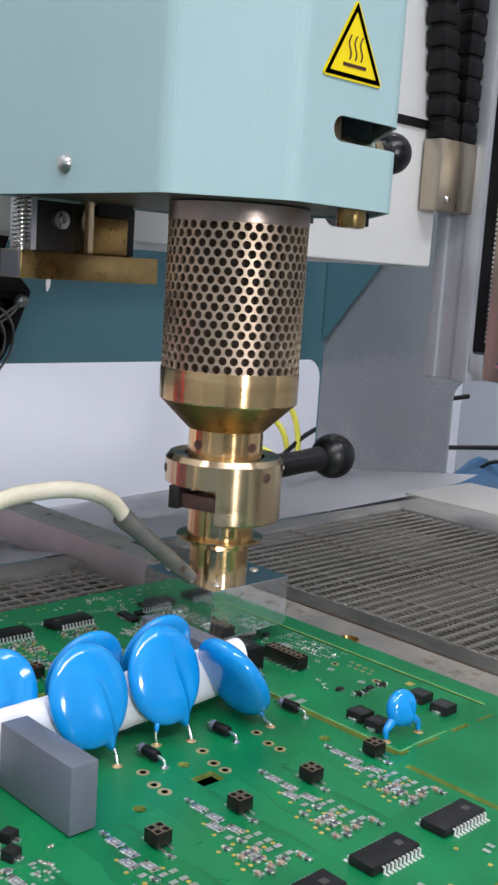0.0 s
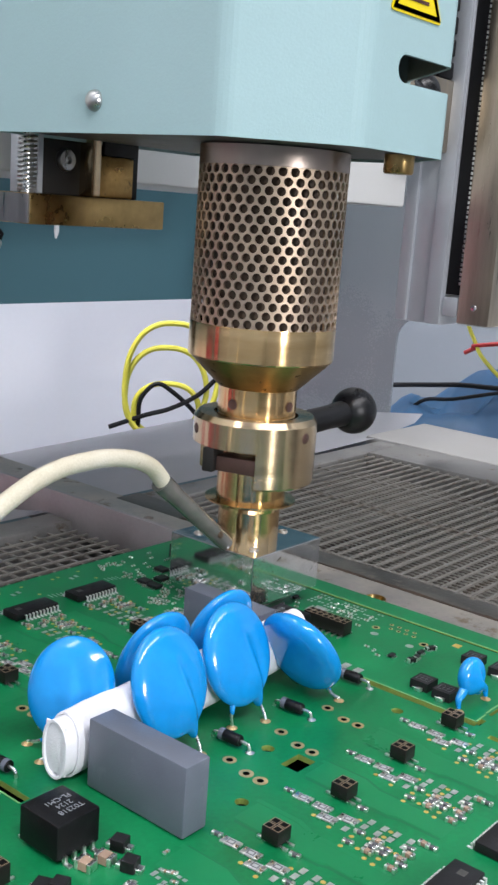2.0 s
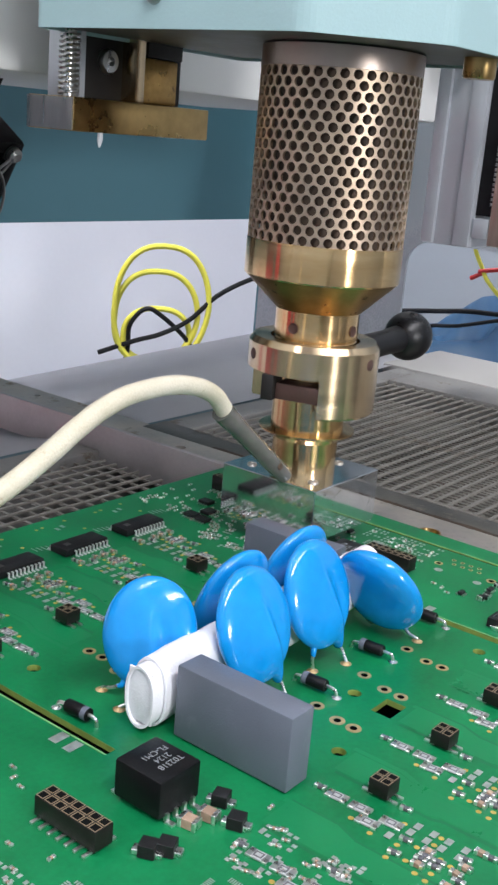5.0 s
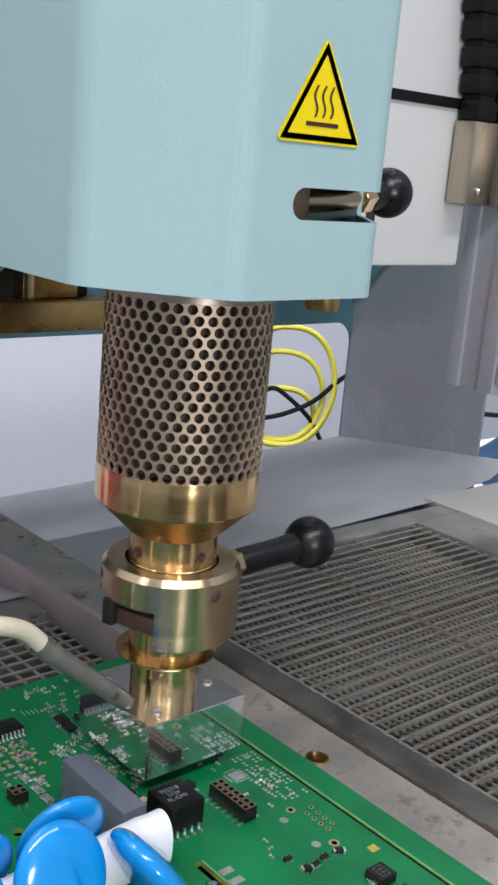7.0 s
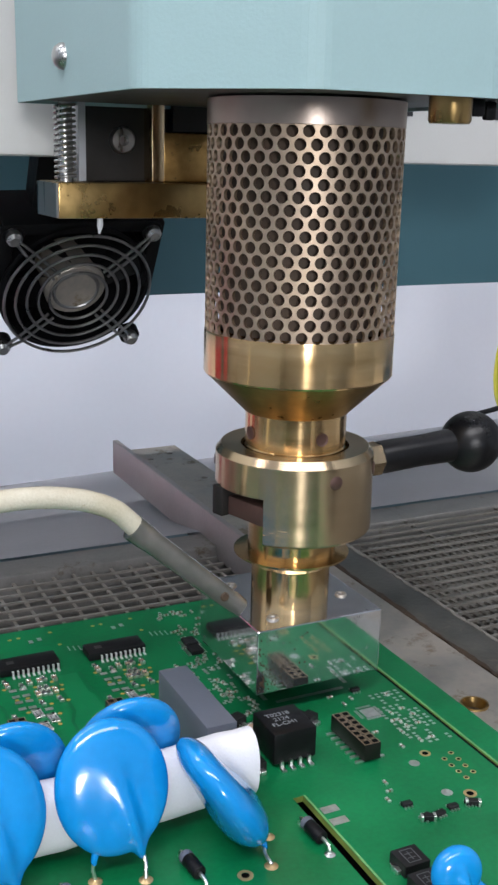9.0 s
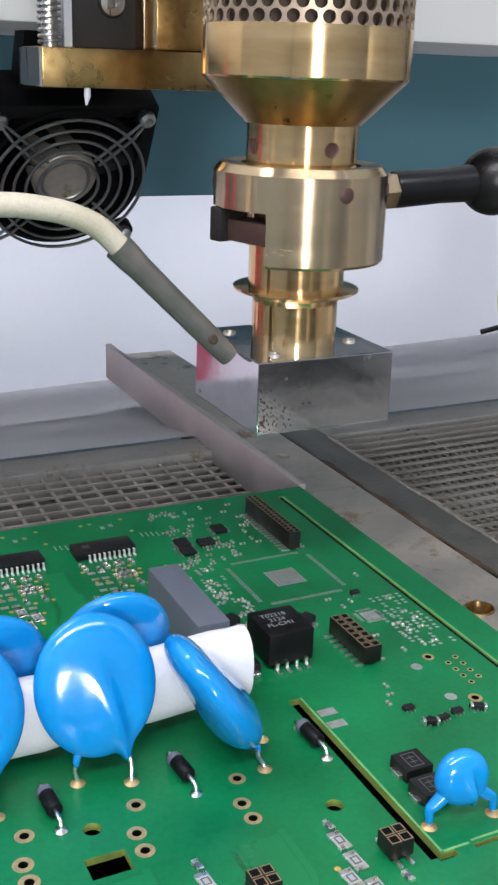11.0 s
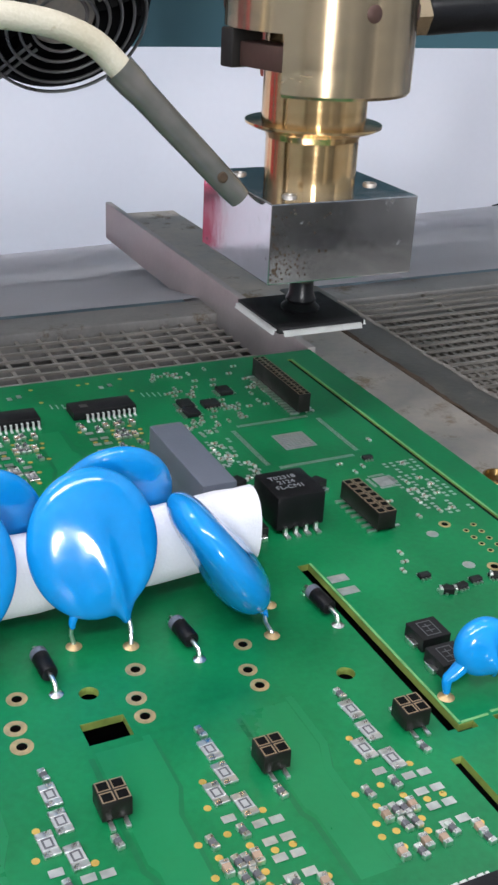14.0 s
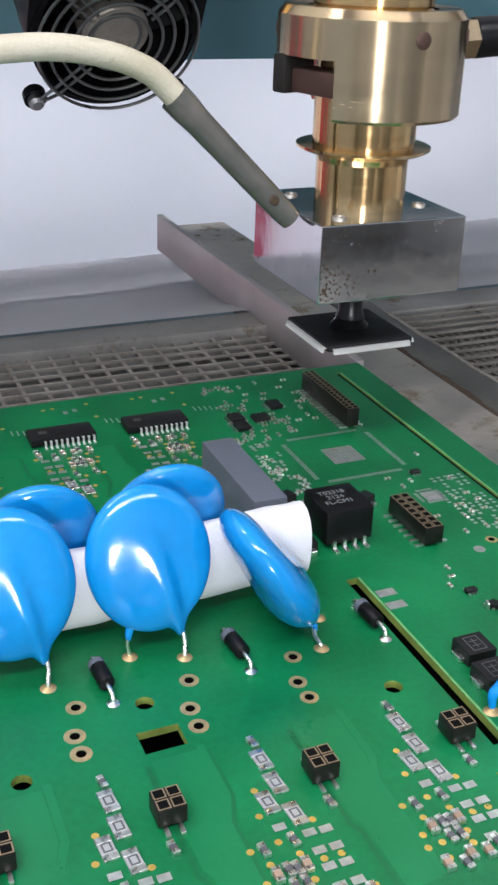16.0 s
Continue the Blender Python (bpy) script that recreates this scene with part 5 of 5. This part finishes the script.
place(block_part("ceramic_capacitor", 0.0036, 0.0027, 0.0022, M["chipcap"], 0.0006, "tan ceramic capacitor"), twice([(0.3006, 0.3096, 10), (0.2961, 0.3109, 10)]))
place(sot, twice([(0.3331, 0.3197, 0), (0.3152, 0.2663, 0), (0.3204, 0.2600, 10), (0.3248, 0.2610, 0), (0.3297, 0.2607, -8), (0.3165, 0.2602, 20)]))
place(block_part("melf_diode", 0.0032, 0.0016, 0.0015, M["ic"], 0.0004), twice([(0.3167, 0.2595, 70), (0.3302, 0.2602, 60)]))
pd = block_part("power_diode", 0.0072, 0.0062, 0.0030, M["ic"], 0.0004, "black power diode with tinned end tabs", 0.5)
bf = bmesh.new()
for fx0, fx1, fy0, fy1 in ((-0.0022, 0.0022, -0.0016, -0.0014), (-0.0022, 0.0022, 0.0014, 0.0016), (-0.0022, -0.0020, -0.0014, 0.0014), (0.0020, 0.0022, -0.0014, 0.0014), (-0.0008, -0.0006, -0.0010, 0.0010), (0.0006, 0.0008, -0.0010, 0.0010), (-0.0014, 0.0014, -0.0001, 0.0001)):
    bx(fx0, fx1, fy0, fy1, 0.0030, 0.00303, bm=bf)
part("printed_mark", bf, M["resist"], pd, "faint printed mark", False)
place(pd, twice([(0.3030, 0.2470, 90), (0.3020, 0.2388, 90), (0.3315, 0.2450, 90), (0.3300, 0.2345, 90)]))
place(block_part("tantalum_capacitor", 0.0050, 0.0035, 0.0028, M["ic"], 0.0008, "black moulded capacitor with a tinned end", 0.6), twice([(0.2893, 0.2945, 0), (0.2903, 0.3093, 20), (0.2940, 0.3164, 20), (0.3125, 0.3096, 25), (0.3096, 0.3119, 25)]))
so8 = kit_part("small_chip", [("t", bx(-0.0025, 0.0025, -0.0020, 0.0020, 0.0002, 0.0015, 0.0002, 1), M["ic"])], "small black chip")
one = part("lead", bx(-0.0002, 0.0002, -0.0031, -0.0020, 0, 0.0005), M["tin"], so8, "", False)
one.location = (-0.0018, 0, 0)
for k in range(1, 8):
    again(one, pose((k % 4 - 1.5) * 0.0012, 0, 0, 0, 0, 0 if k < 4 else 180))
place(so8, twice([(0.3079, 0.3648, 0), (0.3010, 0.3668, 90), (0.3005, 0.3610, 90), (0.3155, 0.3722, 90)]))
quad = kit_part("bare_chip_site", [("t", bx(-0.0022, 0.0022, -0.0022, 0.0022, 0.00005, 0.0002), M["pad"])], "bare square solder land")
place(quad, twice([(0.3306, 0.3075, 0)]))
place(block_part("tiny_component", 0.0013, 0.0007, 0.0006, M["chipcap"], 0.0004), twice(
    [(x / 1e3, y / 1e3, a) for x, y, a in ((340.6, 314.2, 0), (340.0, 305.7, 90), (335.8, 304.7, 0), (335.8, 300.5, 0), (341.0, 301.9, 90), (336.1, 297.2, 0), (339.8, 297.4, 90), (335.3, 289.6, 0), (338.9, 289.9, 90), (333.1, 295.1, 0),
     (334.3, 301.1, 90), (324.5, 319.3, 90), (326.3, 314.2, 0), (329.8, 316.4, 0), (315.7, 276.4, 0), (314.6, 272.9, 90), (312.3, 269.9, 0), (298.3, 331.3, 0), (299.4, 333.6, 90), (302.2, 357.9, 0), (326.2, 297.7, 90), (329.0, 289.0, 0), (339.5, 329.6, 0))]
    + [(rnd.uniform(0.298, 0.330), rnd.uniform(0.353, 0.392), rnd.choice((0, 90))) for k in range(70)]
    + [(rnd.uniform(0.2865, 0.3045), rnd.uniform(0.3200, 0.355), rnd.choice((0, 90, 20))) for k in range(44)]))
for x, y in [q[:2] for q in twice([(0.2977, 0.2726), (0.2975, 0.2678)])]:
    flatpad(pads, x, y, 0.0022, 0.0013)
for x, y in [q[:2] for q in twice([(0.3275, 0.2811), (0.3275, 0.2670)])]:
    dot(pads, x, y, 0.0015)
for x, y in [q[:2] for q in twice([(0.3405, 0.2560)])]:
    flatpad(dots, x, y, 0.0016, 0.0014)
# rows of paired lands beside the small chip site
for i in range(6):
    for j in range(8):
        if rnd.random() < 0.72:
            x, y = 0.3333 + 0.0021 * i + 0.0004 * (j % 2), 0.2890 + 0.0037 * j
            for px_, py_ in [q[:2] for q in twice([(x, y - 0.00075), (x, y + 0.00075)])]:
                flatpad(pads, px_, py_, 0.00055, 0.00045)
for x, y, s in twice([(0.3304, 0.3078, 1)]):
    for k in range(8):
        t = (k - 3.5) * 0.0006
        for px_, py_, w, h in ((t, 0.0031, 0.0002, 0.0005), (t, -0.0031, 0.0002, 0.0005), (0.0031, t, 0.0005, 0.0002), (-0.0031, t, 0.0005, 0.0002)):
            flatpad(pads, x + px_, y + py_, w, h)
# copper dots and a tinned pair at the outer side of each driver chip
for k, (x, y) in enumerate(twice([(v, 0.1915) for v in ICX])):
    s = 1 if k >= 4 else -1
    for px_, py_ in ((-0.0004, 0.0187), (0.0024, 0.0190), (0.0127, 0.0194), (0.0132, 0.0098)):
        if BX[0] + 0.002 < x + s * px_ < BX[1] - 0.002:
            dot(dots, x + s * px_, y + s * py_, 0.0007)
    for px_, py_ in ((0.0053, 0.0146), (0.0082, 0.0154)):
        flatpad(pads, x + s * px_, y + s * py_, 0.0007, 0.0011, 0.0003)
    for m in range(4 if k >= 4 else 0):
        flatpad(pads, x + s * (0.0150 + 0.0016 * m), y + s * (0.0060 - 0.0004 * m), 0.00022, 0.0016)
# crowded small lands beside the flat-pack site
for k in range(46):
    x, y, turn = 0.2872 + 0.0165 * rnd.random(), 0.3190 + 0.033 * rnd.random(), rnd.choice((0, 90))
    for q in twice([(x, y)]):
        for off in (-0.0008, 0.0008):
            flatpad(pads, q[0] + (0 if turn else off), q[1] + (off if turn else 0), 0.00050, 0.00055, 0.00006 + 0.00002 * (k % 3))
# flat-pack landing site
for x, y, s in twice([(0.3202, 0.3363, 1)]):
    for k in range(44):
        t = (k - 21.5) * 0.0005
        for px, py, w, h in ((t, 0.0131, 0.00014, 0.0007), (t, -0.0131, 0.00014, 0.0007), (0.0131, t, 0.0007, 0.00014), (-0.0131, t, 0.0007, 0.00014)):
            flatpad(pads, x + px, y + py, w, h)
    for i in range(-4, 5):
        for j in range(-4, 5):
            flatpad(pads, x + i * 0.00105, y + j * 0.00105, 0.00049, 0.00049)
# raised tracks under the mask
tracks = bmesh.new()


def track(points, w, into=None, z=0.00004):
    """One strip with mitred bends."""
    into = into or tracks
    p = [Vector(q) for q in points]
    rows = []
    for k, q in enumerate(p):
        d0 = (q - p[k - 1]).normalized() if k else (p[1] - q).normalized()
        d1 = (p[k + 1] - q).normalized() if k < len(p) - 1 else d0
        n = Vector((-(d0 + d1).y, (d0 + d1).x)).normalized()
        rows.append([into.verts.new((q.x + n.x * s, q.y + n.y * s, z)) for s in (w, -w)])
    for (a_, b_), (c_, d_) in zip(rows, rows[1:]):
        into.faces.new((a_, b_, d_, c_))


for x0, a in CH:
    if x0 not in (XK[3], across(XK[3], 0)[0]):
        line = ((0.0106, 0.2420), (0.0106, 0.2290), (0.0085, 0.2235), (0.0085, 0.2020))
        lanes = ((line, 0.0007), (((0.0066, 0.2405), (0.0066, 0.2265), (0.0060, 0.2250), (0.0060, 0.2020)), 0.00035), (((0.0045, 0.2260), (0.0045, 0.2175), (0.0036, 0.2160), (0.0036, 0.2060)), 0.00035))
        for lane, w in lanes:
            track([(x0 + p, q) if not a else (x0 - p, across(0, q)[1]) for p, q in lane], w)
gaps = bmesh.new()
wander = random.Random(21)
for x0, a in CH:
    if x0 in (XK[3], across(XK[3], 0)[0]):
        continue
    side = lambda q: (x0 + q[0], q[1]) if not a else (x0 - q[0], across(0, q[1])[1])
    d1, d2 = wander.uniform(-0.0008, 0.0008), wander.uniform(-0.002, 0.002)
    fill = [(0.0012 + d1, 0.2410), (0.0012 + d1, 0.2160 + d2), (0.0022 + d1, 0.2140 + d2), (0.0022 + d1, 0.2015), (0.0082 + d1, 0.2015), (0.0082 + d1, 0.2235), (0.0101 + d1, 0.2290), (0.0101 + d1, 0.2410)]
    tracks.faces.new([tracks.verts.new((*side(q), 0.00002)) for q in (fill if not a else fill[::-1])])
    for line, w in (([(0.0002 + d1, 0.2400), (0.0002 + d1, 0.2150 + d2), (0.0012 + d1, 0.2130 + d2), (0.0012 + d1, 0.2015)], 0.0005),
                    ([(0.0112 + d1, 0.2405), (0.0112 + d1, 0.2285), (0.0092 + d1, 0.2230), (0.0092 + d1, 0.2015)], 0.0005)):
        track([side(q) for q in line], w, gaps, 0.00003)
tagged(part("mask_gap", gaps, M["gap"], board, "darker mask lines between copper areas", False), kind="stuff")
tagged(part("track", tracks, M["trace"], board, "mask-covered copper tracks", False), kind="stuff")
tagged(part("solder_land", pads, M["pad"], board, "bare tinned solder lands", False), kind="stuff")
tagged(part("test_point", dots, M["gold"], board, "gold test dots", False), kind="stuff")

# ---- cables and clutter behind ----
coil = thing("yellow_cable_coil", "coil of yellow cable against the white wall", "cable")
CW = Vector((1.17, 1.15, -0.135))
lat, upv = Vector((0.77, -0.64, 0)), Vector((0, 0, 1))
for k, (pc, qc, rx_, rz_) in enumerate(((-0.021, 0.018, 0.068, 0.0865), (-0.024, 0.002, 0.060, 0.066), (-0.018, -0.024, 0.048, 0.038))):
    ring = []
    for j in range(49):
        a = 2 * math.pi * j / 48
        flat_c = math.copysign(abs(math.cos(a)) ** 0.8, math.cos(a))
        ring.append(CW + lat * (pc + rx_ * flat_c + 0.10 * min(0, math.sin(a)) * rx_) + upv * (qc + rz_ * math.sin(a)) + Vector((0, 0.006 * k, 0)))
    part("loop", pipe(ring, 0.0042, 8), M["yellow"], coil)
bk = thing("black_cable", "thin black cable crossing the wall", "cable")
part("strand", pipe(smooth_path([CW + lat * p + upv * q for p, q in ((-0.110, -0.052), (-0.0577, -0.0325), (-0.0210, -0.0213), (0.0196, 0.0009), (0.0674, 0.0445), (0.150, 0.080), (0.30, 0.11))], 6), 0.0036, 8), M["black"], bk)
part("strand", pipe(smooth_path([CW + lat * p + upv * q + Vector((0, 0.006, 0)) for p, q in ((-0.068, -0.075), (-0.063, -0.0436), (-0.0612, -0.010), (-0.0392, 0.014), (-0.0138, 0.0024), (0.0212, -0.0285), (0.040, -0.060))], 6), 0.0034, 8), M["black"], bk)

# cabinet by the rear wall, mirrored in the nozzle and the brass
cab = thing("storage_cabinet", "pink-red enamelled storage cabinet against the workshop wall", "cabinet")
part("body", bx(-1.20, -0.46, 1.24, 1.44, Z0, 0.55, 0.004), M["cabinetred"], cab)
for x in (-1.195, -0.825):
    leaf = part("door", bx(x, x + 0.36, 1.222, 1.2395, Z0 + 0.06, 0.54, 0.003), M["cabinetred"], cab)
    part("handle", bx(x + (0.32 if x < -1 else 0.02), x + (0.34 if x < -1 else 0.04), 1.208, 1.2225, -0.20, -0.06, 0.003), M["chrome"], leaf, "chrome handle")
stack = thing("storage_crate", "tall pink-red plastic crate standing by the cabinet", "crate")
part("body", bx(-0.116, 0.04, 1.26, 1.44, Z0, -0.16, 0.006), M["cabinetred"], stack)
part("rim", bx(-0.119, 0.043, 1.257, 1.443, -0.1595, -0.145, 0.004), M["cabinetred"], stack)


# side table with a blue sheet and loose wires, seen through the side opening
table = thing("side_table", "white side table beyond the machine", "table")
part("tabletop", bx(0.88, 1.30, 0.1, 0.78, -0.115, -0.09, 0.003), M["white"], table)
for x, y in ((0.93, 0.15), (1.25, 0.15), (0.93, 0.73), (1.25, 0.73)):
    part("leg", bx(x - 0.025, x + 0.025, y - 0.025, y + 0.025, Z0, -0.115, 0.003), M["alu"], table)
sheet = thing("blue_sheet", "crumpled blue plastic sheet on the side table", "plastic sheet")
b = bmesh.new()
grid = [[b.verts.new((0.95 + 0.26 * i / 24, 0.40 + 0.33 * j / 30, -0.0885 + 0.080 * max(0, math.sin(math.pi * i / 24) * math.sin(math.pi * j / 30)) ** 0.5 * (0.7 + 0.5 * noise.noise((i * 0.23, j * 0.31, 2.0))))) for j in range(31)] for i in range(25)]
for i in range(24):
    for j in range(30):
        b.faces.new((grid[i][j], grid[i + 1][j], grid[i + 1][j + 1], grid[i][j + 1]))
bmesh.ops.solidify(b, geom=b.faces[:], thickness=0.001)
part("folds", b, M["bluew"], sheet)
loose = thing("loose_wire", "black cable lying along the wall", "cable", "loose wires")
part("strand", pipe(smooth_path([(1.0, 0.80, -0.075), (1.0, 0.76, -0.042), (1.0, 0.7124, -0.0359), (1.0, 0.65, -0.026), (1.0, 0.5864, -0.0183), (1.02, 0.45, -0.02), (1.05, 0.3, -0.085)], 6), 0.0026, 8), M["black"], loose)
loose = thing("loose_wire", "thin black wire curling over the blue sheet", "cable", "loose wires")
part("strand", pipe(smooth_path([(0.99, 0.69, -0.086), (1.0, 0.66, -0.046), (1.0, 0.62, -0.036), (1.03, 0.55, -0.020), (1.05, 0.45, -0.025), (1.06, 0.38, -0.086)], 6), 0.002, 8), M["black"], loose)
for lab, ma, pts in (("red wire hanging beside the machine", "redw", [(1.0, 0.614, 0.0128), (1.0, 0.603, 0.019), (1.0, 0.592, 0.0238), (1.02, 0.45, 0.05)]),
                     ("yellow wire hanging beside the machine", "yellow", [(1.0, 0.618, 0.09), (1.0, 0.6155, 0.0488), (1.0, 0.603, 0.024), (1.0, 0.59, 0.0073), (1.03, 0.56, -0.03)])):
    loose = thing("loose_wire", lab, "cable", "loose wires")
    part("strand", pipe(smooth_path(pts, 6), 0.0022, 8), M[ma], loose)


def motions():
    lift = (0.0026, 0.0057, 0.0440)
    sway = pose(0.0011, 0.0048, 0.0433)
    down, up = pose(AX, AY, 0), pose(AX + lift[0], AY + lift[1], lift[2])
    walk(headm, [(0.0, down), (8.7, down), (10.6, up), (16.0, up)])
    sag = sway @ Matrix.Translation(jn) @ pose(0, 0, 0, 0, -2.5, 0) @ Matrix.Translation(-jn)
    walk(cable, [(0.0, pose(0, 0, 0)), (8.7, pose(0, 0, 0)), (10.6, sag), (16.0, sag)])
    walk(sleeve, [(0.0, pose(*jn)), (8.7, pose(*jn)), (10.6, pose(*jn, 0, 7, 0)), (16.0, pose(*jn, 0, 7, 0))])
    cxy = (AX + lift[0], AY + lift[1])
    site = pose(0.3202, 0.3363, 0.0003)
    walk(chip, [(0.0, site), (8.7, site), (10.6, pose(*cxy, 0.0560)), (11.5, pose(*cxy, 0.0555)), (11.8, pose(*cxy, 0.0432)), (12.5, pose(*cxy, 0.0425)), (12.7, pose(*cxy, 0.0420)), (13.1, pose(*cxy, 0.0366)), (13.4, pose(*cxy, 0.0350)), (16.0, pose(*cxy, 0.0346))])
    walk(cup, [(0.0, pose(0.3202, 0.3363, 0.0023)), (8.7, pose(0.3202, 0.3363, 0.0023)), (10.6, pose(*cxy, 0.0580)), (11.5, pose(*cxy, 0.0575)), (11.8, pose(*cxy, 0.0452)), (12.5, pose(*cxy, 0.0445)), (12.7, pose(*cxy, 0.0440)), (13.1, pose(*cxy, 0.0386)), (13.4, pose(*cxy, 0.0370)), (16.0, pose(*cxy, 0.0366))])


motions()
